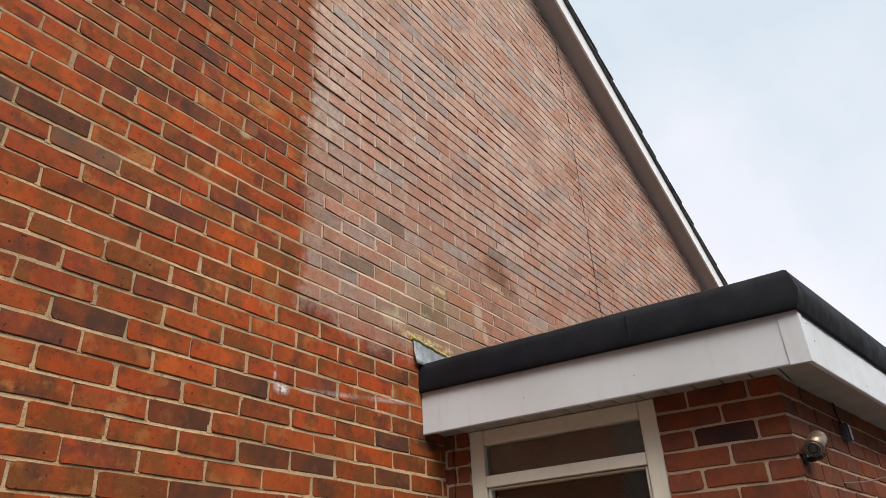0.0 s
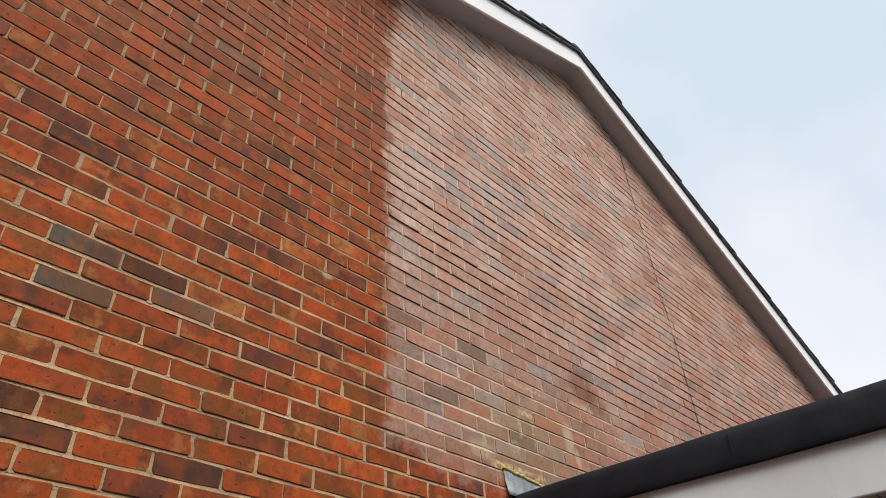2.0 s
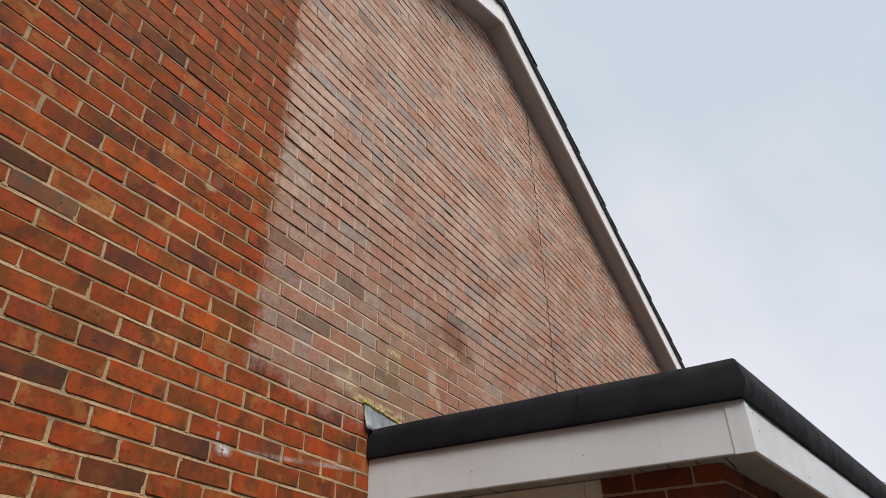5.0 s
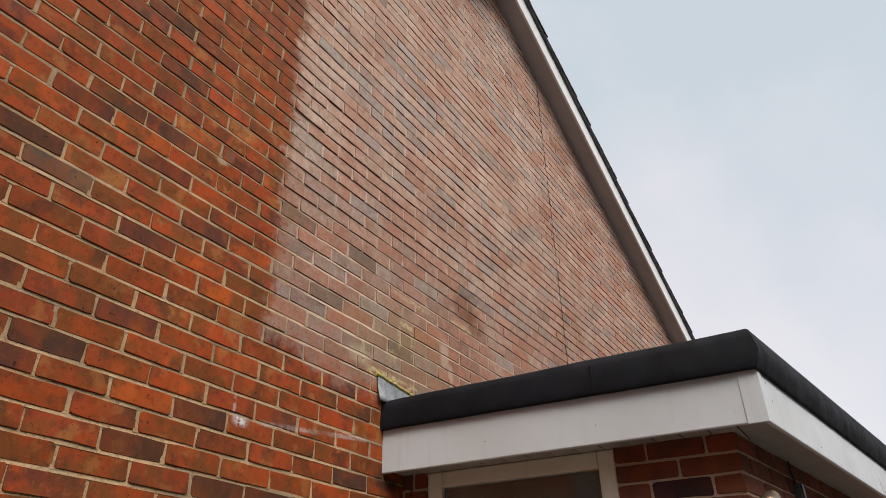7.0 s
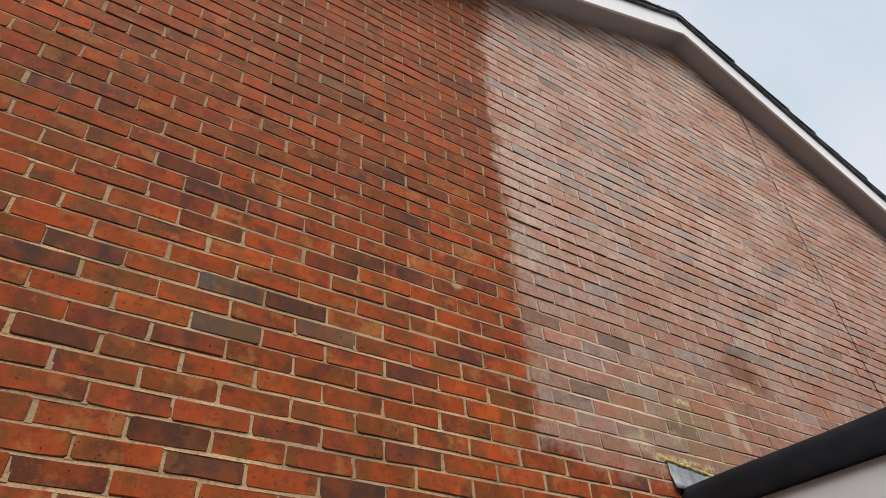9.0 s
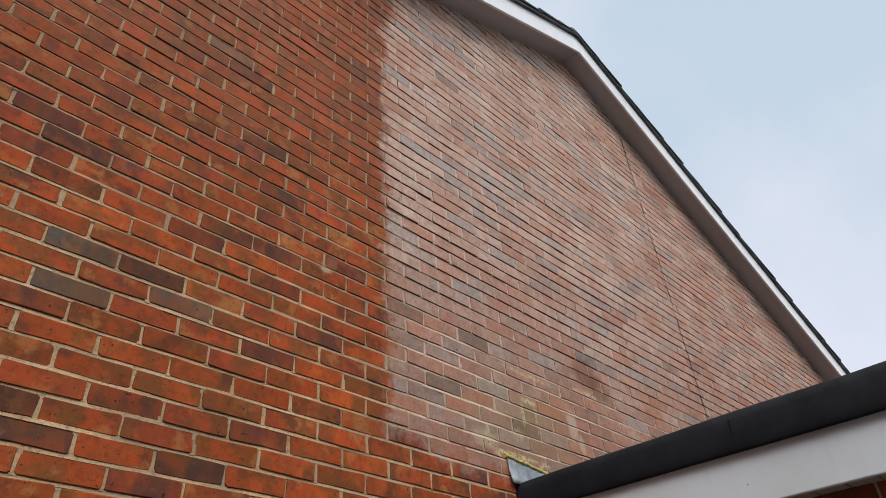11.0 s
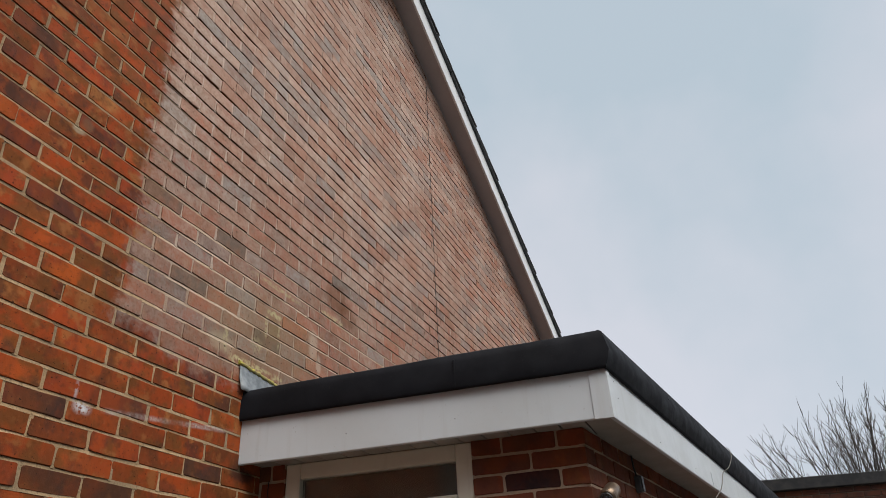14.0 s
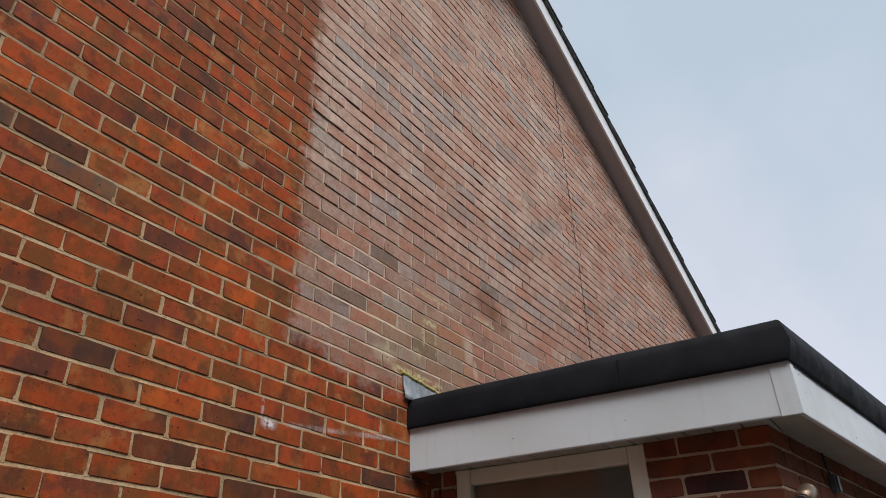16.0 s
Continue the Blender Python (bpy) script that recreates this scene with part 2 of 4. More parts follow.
def mortar_build(stained, wear_shade=0.0, bloom=0.5):
    def build(n):
        c = n.mix(n.step(n.noise(14.0, 5.0), 0.3, 0.7), (0.41, 0.265, 0.140), (0.54, 0.385, 0.230))
        c = n.mix(n.step(n.noise(160.0, 3.0), 0.48, 0.70, 0.0, 0.6), c, (0.17, 0.12, 0.075))
        c = n.mix(n.step(n.noise(48.0, 4.0), 0.56, 0.70, 0.0, 0.55), c, (0.13, 0.085, 0.05))
        c = n.mix(n.step(n.noise(3.5, 5.0), 0.42, 0.66, 0.0, 0.60), c, (0.20, 0.155, 0.10))
        if not stained:
            c = n.mix(0.6, c, (0.46, 0.36, 0.285))
        if stained:
            # weathered, darker pointing higher up the wall, the recessed joints' shade painted in
            _, _, z = n.xyz()
            c = n.mix(n.step(n.math("ADD", z, n.math("MULTIPLY", n.noise(2.5, 3.0), 0.8)), 3.1, 4.3, 0.0, 1.0), c, n.mix(n.step(n.xyz()[0], 0.82, 0.98), n.mix(wear_shade * 0.75, c, (0.185, 0.105, 0.058)), n.mix(wear_shade, c, (0.125, 0.083, 0.058))))
            gnode = n.t.nodes.new("ShaderNodeGroup")
            gnode.node_tree = STAINS
            n.t.links.new(c, gnode.inputs[0])
            gnode.inputs[1].default_value = bloom
            gnode.inputs[2].default_value = 0.5
            c = gnode.outputs[0]
            if bloom > 1.0:
                # lime leached onto the upright joints
                x, _, z = n.xyz()
                lime = n.math("MULTIPLY", n.step(x, 0.90, 1.10), n.step(z, 2.6, 3.1, 0.0, 0.45))
                c = n.mix(n.math("MULTIPLY", lime, n.step(n.noise(6.0, 4.0), 0.3, 0.6, 0.3, 1.0)), c, (0.62, 0.52, 0.44))
            else:
                x, _, z = n.xyz()
                lime = n.math("MULTIPLY", n.step(x, 0.95, 1.15), n.math("MULTIPLY", n.step(z, 2.50, 2.70), n.step(z, 3.0, 3.7, 0.75, 0.0)))
                c = n.mix(n.math("MULTIPLY", lime, n.step(n.noise(5.0, 4.0), 0.3, 0.6, 0.4, 1.0)), c, (0.62, 0.49, 0.38))
        return c, None, n.bump(n.math("ADD", n.noise(190.0, 4.0), n.math("MULTIPLY", n.noise(38.0, 3.0), 2.0)), 0.45, 0.004)
    return build


MORTAR = material("mortar", (0.4, 0.35, 0.27), 0.95, spec=0.2, build=mortar_build(True, 0.90, 0.06))
UPRIGHT_MORTAR = material("upright_mortar", (0.4, 0.35, 0.27), 0.95, spec=0.2, build=mortar_build(True, 0.45, 1.15))
PORCH_MORTAR = material("porch_mortar", (0.4, 0.35, 0.27), 0.95, spec=0.2, build=mortar_build(False))


def pvc_build(tone, dirt):
    def build(n):
        c = n.mix(n.step(n.noise(3.0, 5.0), 0.35, 0.75, 0.0, 0.35), tone, dirt)
        streak = n.noise(1.0, 4.0, n.add("Mapping", Vector=n.pos(), Scale=(24.0, 24.0, 2.0)).outputs[0])
        c = n.mix(n.step(streak, 0.52, 0.78, 0.0, 0.35), c, dirt)
        c = n.mix(n.step(n.noise(70.0, 2.0), 0.70, 0.78, 0.0, 0.35), c, (0.25, 0.22, 0.18))
        return c, n.step(n.noise(6.0), 0.3, 0.7, 0.28, 0.46), n.bump(n.noise(5.0), 0.08, 0.01)
    return build


WHITE_PVC = material("white_pvc", (0.8, 0.8, 0.79), 0.35, build=pvc_build((0.625, 0.665, 0.70), (0.48, 0.49, 0.485)))
CREAM_PVC = material("cream_frame", (0.76, 0.73, 0.64), 0.4, build=pvc_build((0.76, 0.745, 0.645), (0.56, 0.53, 0.43)))
# porch soffit tone lowered to hold the shade under the flat roof
SHADED_SOFFIT_PVC = material("shaded_soffit_pvc", (0.62, 0.59, 0.50), 0.5, build=pvc_build((0.37, 0.36, 0.335), (0.22, 0.20, 0.17)))
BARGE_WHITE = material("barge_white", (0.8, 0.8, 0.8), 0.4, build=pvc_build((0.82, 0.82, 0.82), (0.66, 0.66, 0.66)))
# white eave soffit, its shade painted in as grey
SHADED_EAVE_SOFFIT = material("shaded_eave_soffit", (0.4, 0.36, 0.34), 0.6, build=pvc_build((0.47, 0.44, 0.445), (0.36, 0.33, 0.325)))


def felt_build(n):
    c = n.mix(n.step(n.noise(5.0, 6.0), 0.3, 0.7), (0.0045, 0.005, 0.0075), (0.010, 0.011, 0.015))
    c = n.mix(n.step(n.noise(60.0, 3.0), 0.62, 0.76, 0.0, 0.4), c, (0.022, 0.022, 0.022))
    h = n.math("ADD", n.noise(300.0, 2.0), n.math("MULTIPLY", n.noise(9.0, 4.0), 4.0))
    return c, n.step(n.noise(11.0), 0.3, 0.7, 0.62, 0.82), n.bump(h, 0.14, 0.004)


FELT = material("black_roof_felt", (0.02, 0.02, 0.02), 0.6, spec=0.16, build=felt_build)
GREY_FELT = material("grey_felt", (0.1, 0.1, 0.1), 0.8, build=lambda n: (n.mix(n.step(n.noise(8.0, 5.0), 0.3, 0.7), (0.013, 0.013, 0.015), (0.030, 0.029, 0.028)), None, n.bump(n.noise(90.0), 0.4, 0.01)))


def tile_build(n):
    c = n.mix(n.step(n.noise(6.0, 5.0), 0.3, 0.7), (0.055, 0.058, 0.062), (0.12, 0.12, 0.12))
    c = n.mix(n.step(n.noise(22.0, 4.0), 0.60, 0.75, 0.0, 0.7), c, (0.17, 0.17, 0.12))
    return c, None, n.bump(n.noise(60.0), 0.5, 0.006)


TILE = material("concrete_tile", (0.09, 0.09, 0.09), 0.85, build=tile_build)
LEAD = material("lead", (0.27, 0.30, 0.33), 0.5, metal=0.1, build=lambda n: (n.mix(n.step(n.noise(18.0, 5.0), 0.3, 0.7), (0.17, 0.19, 0.21), (0.34, 0.37, 0.39)), n.step(n.noise(25.0), 0.3, 0.7, 0.4, 0.7), n.bump(n.noise(25.0), 0.5, 0.01)))
LICHEN = material("lichen_mortar", (0.4, 0.36, 0.14), 0.95, spec=0.15, build=lambda n: (n.mix(n.step(n.noise(26.0, 4.0), 0.40, 0.62), (0.36, 0.30, 0.15), (0.52, 0.46, 0.09)), None, n.bump(n.noise(120.0, 4.0), 0.8, 0.006)))
SEALANT = material("joint_sealant", (0.06, 0.045, 0.035), 0.8, build=lambda n: (n.mix(n.noise(20.0), (0.018, 0.013, 0.010), (0.035, 0.024, 0.019)), None, n.bump(n.noise(80.0), 0.4, 0.003)))
STEEL = material("camera_metal", (0.55, 0.47, 0.38), 0.32, metal=0.85, build=lambda n: (n.mix(n.noise(30.0), (0.34, 0.25, 0.18), (0.22, 0.165, 0.12)), n.step(n.noise(40.0), 0.3, 0.7, 0.36, 0.52), None))
BLACK = material("black_plastic", (0.012, 0.012, 0.013), 0.35, build=lambda n: (n.mix(n.noise(40.0), (0.010, 0.010, 0.011), (0.025, 0.024, 0.024)), None, None))
LENS = material("lens_glass", (0.03, 0.03, 0.035), 0.06, spec=0.9)
GREY_BOX = material("grey_plastic", (0.32, 0.34, 0.36), 0.4, build=lambda n: (n.mix(n.noise(18.0), (0.06, 0.063, 0.068), (0.10, 0.105, 0.11)), None, None))
WIRE_GREY = material("wire_sheath", (0.3, 0.28, 0.25), 0.6, build=lambda n: (n.mix(n.noise(20.0), (0.10, 0.092, 0.082), (0.20, 0.185, 0.165)), None, None))
BLIND = material("blind_cloth", (0.20, 0.17, 0.145), 0.8, build=lambda n: (n.mix(n.step(n.noise(3.0, 4.0), 0.3, 0.7), (0.17, 0.145, 0.12), (0.24, 0.205, 0.175)), None, n.bump(n.noise(400.0), 0.2, 0.002)))
DARK_WOOD = material("dark_interior", (0.05, 0.035, 0.025), 0.7, build=lambda n: (n.mix(n.noise(5.0), (0.02, 0.014, 0.011), (0.04, 0.028, 0.02)), None, None))
BARK = material("bark", (0.07, 0.055, 0.045), 0.9, build=lambda n: (n.mix(n.noise(12.0), (0.045, 0.037, 0.032), (0.095, 0.080, 0.070)), None, n.bump(n.noise(40.0), 0.5, 0.02)))
GROUND = material("ground_concrete", (0.24, 0.23, 0.2), 0.9, build=lambda n: (n.mix(n.step(n.noise(0.6, 6.0), 0.35, 0.65), (0.10, 0.097, 0.088), (0.16, 0.153, 0.14)), None, n.bump(n.noise(30.0), 0.5, 0.01)))


def glass_material():
    m = bpy.data.materials.new("window_glass")
    m.use_nodes = True
    b = m.node_tree.nodes["Principled BSDF"]
    b.inputs["Base Color"].default_value = (0.86, 0.88, 0.87, 1)
    b.inputs["Roughness"].default_value, b.inputs["Transmission Weight"].default_value, b.inputs["IOR"].default_value = 0.04, 1.0, 1.45
    return m


GLASS = glass_material()


# ---- builders ----
def part(name, bm, mat, parent=None, label=""):
    me = bpy.data.meshes.new(name)
    bmesh.ops.recalc_face_normals(bm, faces=bm.faces)
    bm.to_mesh(me)
    bm.free()
    for m in (mat if isinstance(mat, (list, tuple)) else (mat,)):
        me.materials.append(m)
    ob = new(name, me)
    ob.parent = parent
    return tagged(ob, label)


def prism(outline, z0, z1, bevel=0.0, segments=2):
    """An upright prism over a plan outline; z0 and z1 may be functions of x, y."""
    bm = bmesh.new()
    zf = [(z if callable(z) else (lambda x, y, v=z: v)) for z in (z0, z1)]
    rings = [[bm.verts.new((x, y, f(x, y))) for x, y in outline] for f in zf]
    bm.faces.new(rings[0][::-1])
    bm.faces.new(rings[1])
    for i in range(len(outline)):
        j = (i + 1) % len(outline)
        bm.faces.new((rings[0][i], rings[0][j], rings[1][j], rings[1][i]))
    if bevel:
        bmesh.ops.bevel(bm, geom=bm.edges[:], offset=bevel, segments=segments, affect="EDGES", profile=0.5)
    return bm


def box(size, m=Matrix(), bevel=0.0, segments=2):
    bm = bmesh.new()
    bmesh.ops.create_cube(bm, size=1.0, matrix=Matrix.Diagonal((*size, 1)))
    if bevel:
        bmesh.ops.bevel(bm, geom=bm.edges[:], offset=bevel, segments=segments, affect="EDGES", profile=0.5)
    bmesh.ops.transform(bm, matrix=m, verts=bm.verts)
    return bm


def lathe(profile, m=Matrix(), sides=28):
    """A body of revolution about the local z axis from (radius, z) pairs."""
    bm = bmesh.new()
    rings = []
    for r, z in profile:
        rings.append([bm.verts.new((r * math.cos(a), r * math.sin(a), z)) for a in (2 * math.pi * i / sides for i in range(sides))])
    for a, b in zip(rings, rings[1:]):
        for i in range(sides):
            j = (i + 1) % sides
            bm.faces.new((a[i], a[j], b[j], b[i]))
    bm.faces.new(rings[0][::-1])
    bm.faces.new(rings[-1])
    for f in bm.faces:
        f.smooth = len(f.verts) == 4
    bmesh.ops.transform(bm, matrix=m, verts=bm.verts)
    return bm


def tube(points, radii, sides=6, bm=None):
    bm = bm or bmesh.new()
    pts = [Vector(p) for p in points]
    rings = []
    for i, p in enumerate(pts):
        d = (pts[min(i + 1, len(pts) - 1)] - pts[max(i - 1, 0)]).normalized()
        a = d.orthogonal().normalized()
        b = d.cross(a)
        r = radii[i] if isinstance(radii, (list, tuple)) else radii
        rings.append([bm.verts.new(p + r * (math.cos(t) * a + math.sin(t) * b)) for t in (2 * math.pi * k / sides for k in range(sides))])
    for a, b in zip(rings, rings[1:]):
        # start each ring at the vertex nearest the last one's first
        s = min(range(sides), key=lambda k: (b[k].co - a[0].co).length)
        b[:] = b[s:] + b[:s]
        for k in range(sides):
            bm.faces.new((a[k], a[(k + 1) % sides], b[(k + 1) % sides], b[k])).smooth = True
    bm.faces.new(rings[0][::-1])
    bm.faces.new(rings[-1])
    return bm


def thing(name, label, category, kind="", group="", at=(0, 0, 0)):
    e = new(name)
    e.location = at
    e.empty_display_size = 0.1
    return tagged(e, label, category, group, kind)


# a brick: front face, worn rim and sides; knocked corners and uneven long edges
def brick_points(w, h, rng, depth=0.03):
    a, b = w / 2, h / 2
    ring = []
    for sx, sz in ((-1, -1), (1, -1), (1, 1), (-1, 1)):
        c, d = rng.uniform(0.004, 0.012), rng.uniform(0.004, 0.010)
        corner = [(sx * a, sz * (b - d)), (sx * (a - 0.3 * c), sz * (b - 0.3 * d)), (sx * (a - c), sz * b)]
        ring += corner if sx * sz > 0 else corner[::-1]
        if sx * sz > 0:
            ring.append((rng.uniform(-0.5, 0.5) * a, sz * (b + rng.uniform(-0.0015, 0.0008))))
    j = [(rng.uniform(-0.0020, 0.0020), rng.uniform(-0.0020, 0.0020)) for _ in ring]
    tilt, turn = rng.uniform(-0.0016, 0.0016), rng.uniform(-0.0016, 0.0016)
    out = []
    for k, d in enumerate((depth, rng.uniform(0.0014, 0.0030), 0.0)):
        for (x, z), (jx, jz) in zip(ring, j):
            chip = rng.uniform(0.0003, 0.0032) if k == 2 else 0.0
            y = d + tilt * z / b + turn * x / a if k else d
            out.append((x + jx - (chip if x > a * 0.8 else -chip if x < -a * 0.8 else 0.0), y, z + jz - (chip if z > 0 else -chip)))
    return out


RIM = 14
BRICK_FACES = [(r * RIM + i, r * RIM + (i + 1) % RIM, (r + 1) * RIM + (i + 1) % RIM, (r + 1) * RIM + i) for r in (0, 1) for i in range(RIM)] + [tuple(range(2 * RIM, 3 * RIM))]


# the sides of a brick stay clear of the bloom, stained by mortar and dirt
# their dark tone also puts the joints' shade into the colour
ARRIS = material("brick_arris", (0.12, 0.05, 0.03), 0.9, spec=0.1, build=lambda n: (n.mix(n.step(n.noise(9.0, 4.0), 0.3, 0.7), (0.085, 0.036, 0.022), (0.175, 0.072, 0.038)), None, n.bump(n.noise(150.0), 0.4, 0.003)))


def joined_bricks(name, bricks, place, mats, parent, label, seed):
    """All the bricks (u0, u1, z0, z1, tone) of a face in one mesh; place maps (u, depth, z) into the world."""
    rng = random.Random(seed)
    verts, faces, tone = [], [], []
    for u0, u1, z0, z1, t in bricks:
        base, cu, cz = len(verts), (u0 + u1) / 2, (z0 + z1) / 2
        off = rng.uniform(-0.0015, 0.0015)
        verts += [place(cu + x, y + off, cz + z) for x, y, z in brick_points(u1 - u0, z1 - z0, rng)]
        faces += [tuple(base + i for i in f) for f in BRICK_FACES]
        tone += [len(mats)] * RIM + [t] * (RIM + 1)
    me = bpy.data.meshes.new(name)
    me.from_pydata(verts, [], faces)
    for m in (*mats, ARRIS):
        me.materials.append(m)
    me.polygons.foreach_set("material_index", tone)
    me.update()
    ob = new(name, me)
    ob.parent = parent
    return tagged(ob, label, kind="stuff")


# ---- the gable wall of the house, its face in the plane y = 0 ----
APEX_X, APEX_Z, PITCH, HALF = 3.2, 6.89, 0.45, 5.2
COURSE, Z0, JOINT = 0.075, 2.35, 0.0085
MOVE_X = 3.985


def eave_z(x):
    return APEX_Z - PITCH * abs(x - APEX_X)


ground_bm = bmesh.new()
bmesh.ops.create_grid(ground_bm, x_segments=8, y_segments=8, size=1500)
ground = part("ground", ground_bm, GROUND)
tagged(ground, "pale worn concrete ground beside the house", "ground", kind="structure")

gable_bm = bmesh.new()
outline = [(APEX_X - HALF, 0.0), (APEX_X + HALF, 0.0), (APEX_X + HALF, eave_z(APEX_X + HALF) + 0.2), (APEX_X, APEX_Z + 0.2), (APEX_X - HALF, eave_z(APEX_X - HALF) + 0.2)]
rings = [[gable_bm.verts.new((x, y, z)) for x, z in outline] for y in (0.022, 0.30)]
gable_bm.faces.new(rings[0])
gable_bm.faces.new(rings[1][::-1])
for i in range(5):
    gable_bm.faces.new((rings[0][i], rings[0][(i + 1) % 5], rings[1][(i + 1) % 5], rings[1][i]))
gable = part("wall_gable", gable_bm, MORTAR)
tagged(gable, "tall red-brown brick gable wall with a pale bloom and cream mortar", "wall", kind="structure")

# pointing: full and flush low down, worn back higher up; the upright joints stay fuller
pv, pf, pm = [], [], []


def pointing(x0, x1, z0, z1, low, top, mat):
    b = len(pv)
    pv.extend([(x0, low, z0), (x1, low, z0), (x1, top, z1), (x0, top, z1), (x0, 0.024, z0), (x1, 0.024, z0), (x1, 0.024, z1), (x0, 0.024, z1)])
    pf.extend([(b, b + 1, b + 2, b + 3), (b, b + 4, b + 5, b + 1), (b + 3, b + 2, b + 6, b + 7), (b, b + 3, b + 7, b + 4), (b + 1, b + 5, b + 6, b + 2)])
    pm.extend([mat] * 5)


joint = part("movement_joint", box((0.011, 0.012, 6.2), pose(MOVE_X, 0.0065, 3.3), 0.003), SEALANT, gable, "dark sealant line running up the brickwork")

# bricks whose own colour stands out, course by course from the same end of the wall; a dot is any common brick
LETTERS = "orbudptsg"
CHART = {
    -6: "........uud",
    -4: "......d.uu.dd.d",
    -3: "......gu.d",
    -2: ".......o.r.ur",
    -1: "....u..pugd.uu",
    0: ".....odbdo.rp",
    1: "....odur...o.r",
    2: ".....r.pr.uoruu",
    3: "....uub....o.pr",
    4: "....d..o..utp",
    5: "....ppub..gur",
    6: ".....gsr.pou",
    7: "...d...s.......s",
    8: "....d.sdtr...s.....o",
    9: "......ot........gr",
    10: "....u..o.p......r",
    11: "....gu.pg......",
    12: ".....puoup..s.s",
    13: ".....dp..tp......u...g",
    14: "...o.p.ro..o.......",
    15: "..................s",
    16: "...pu..b.d",
    17: "...p.p",
    19: "...o.o..d",
    21: "..........u",
    24: "........d",
    25: ".......s",
    31: "..........d",
    32: "...........d",
}


def tone_for(k, n, rng):
    r = rng.random()
    t = 0 if r < 0.25 else 1 if r < 0.50 else 2 if r < 0.76 else 3 if r < 0.90 else 4 if r < 0.915 else 5 if r < 0.96 else 6 if r < 0.985 else 2
    row, i = CHART.get(k, ""), (n + 16) // 2
    return LETTERS.index(row[i]) if 0 <= i < len(row) and row[i] != "." else t


rng = random.Random(5)
near, far_bricks = [], []
left, right_end = APEX_X - HALF, APEX_X + HALF
for k in range(-31, 62):
    zc = Z0 + COURSE * k
    bed = 0.0078 + 0.0006 * min(max((k - 11) / 14, 0), 1)
    z0, z1 = zc - COURSE / 2 + bed / 2, zc + COURSE / 2 - bed / 2
    slip = rng.uniform(-0.006, 0.006)
    age = min(max((k - 11) / 14, 0), 1)
    n = math.floor(left / 0.1125) - 2
    n += (n - k) % 2
    worn = 0.0020 + 0.0018 * age
    reach = min(max((APEX_Z + 0.1 - zc) / PITCH, 0.2), HALF)
    x = APEX_X - reach
    while x < APEX_X + reach:
        step = rng.uniform(0.10, 0.35)
        # the joints behind the bloom are the most washed out
        lost = 0.0056 * age if x > 0.92 else 0.0
        pointing(x, min(x + step, APEX_X + reach), zc - COURSE / 2 - 0.007, zc - COURSE / 2 + 0.007, lost + worn * 0.5 + rng.uniform(-0.0008, 0.0010), lost + worn + 0.0015 + 0.0010 * age + rng.uniform(-0.001, 0.001), 0)
        x += step
    while n * 0.1125 < right_end:
        u0, u1 = n * 0.1125 + JOINT / 2 + slip, (n + 2) * 0.1125 - JOINT / 2 + slip
        u0 += rng.uniform(-0.003, 0.003)
        u1 += rng.uniform(-0.003, 0.003)
        t = tone_for(k, n, rng)
        a, b = max(u0, left), min(u1, right_end)
        if left < n * 0.1125 + slip < right_end and zc < eave_z(n * 0.1125):
            pointing(n * 0.1125 + slip - 0.009, n * 0.1125 + slip + 0.009, z0 - 0.002, z1 + 0.002, *(rng.uniform(0.0004, 0.0028) + worn * 0.15 + e for e in (0.0, 0.001)), 1)
        if b - a > 0.03 and z0 < eave_z(min(max(APEX_X, a), b)) + 0.02:
            if -0.95 < a and b < 1.60 and 1.94 < zc < 3.92:
                near.append((a, b, z0, z1, t))
            elif a < MOVE_X - 0.007 < b or a < MOVE_X + 0.007 < b:
                for c, d in ((a, MOVE_X - 0.007), (MOVE_X + 0.007, b)):
                    if d - c > 0.02:
                        far_bricks.append((c, d, z0, z1, t))
            else:
                far_bricks.append((a, b, z0, z1, t))
        n += 2
me = bpy.data.meshes.new("pointing")
me.from_pydata(pv, [], pf)
me.materials.append(MORTAR)
me.materials.append(UPRIGHT_MORTAR)
me.polygons.foreach_set("material_index", pm)
pointed = new("pointing", me)
pointed.parent = gable
tagged(pointed, "cream mortar joints, worn back higher up", kind="stuff")
joined_bricks("brickwork", far_bricks, lambda u, d, z: (u, d, z), BRICK, gable, "weathered clay bricks laid in stretcher bond", 11)


# ---- the rest of the house, plain ----
for nm, x0, x1, y0, y1 in (("wall_house_end", left, left + 0.3, 0.30, 8.7), ("wall_house_far_end", right_end - 0.3, right_end, 0.30, 8.7), ("wall_house_back", left, right_end, 8.7, 9.0)):
    tagged(part(nm, prism([(x0, y0), (x1, y0), (x1, y1), (x0, y1)], 0.0, 4.7), PORCH_MORTAR), "plain masonry wall of the house", "wall", kind="structure")


# ---- unseen plain walls added behind the camera to block and bounce skylight ----
STUCCO = material("rough_stucco", (0.15, 0.13, 0.11), 0.9, build=lambda n: (n.mix(n.step(n.noise(1.2, 5.0), 0.3, 0.7), (0.13, 0.11, 0.09), (0.19, 0.16, 0.135)), None, n.bump(n.noise(60.0), 0.5, 0.01)))
RENDER_COAT = material("pale_pebbledash", (0.4, 0.37, 0.32), 0.9, build=lambda n: (n.mix(n.step(n.noise(1.2, 5.0), 0.3, 0.7), (0.30, 0.27, 0.23), (0.40, 0.365, 0.32)), None, n.bump(n.noise(60.0), 0.5, 0.01)))
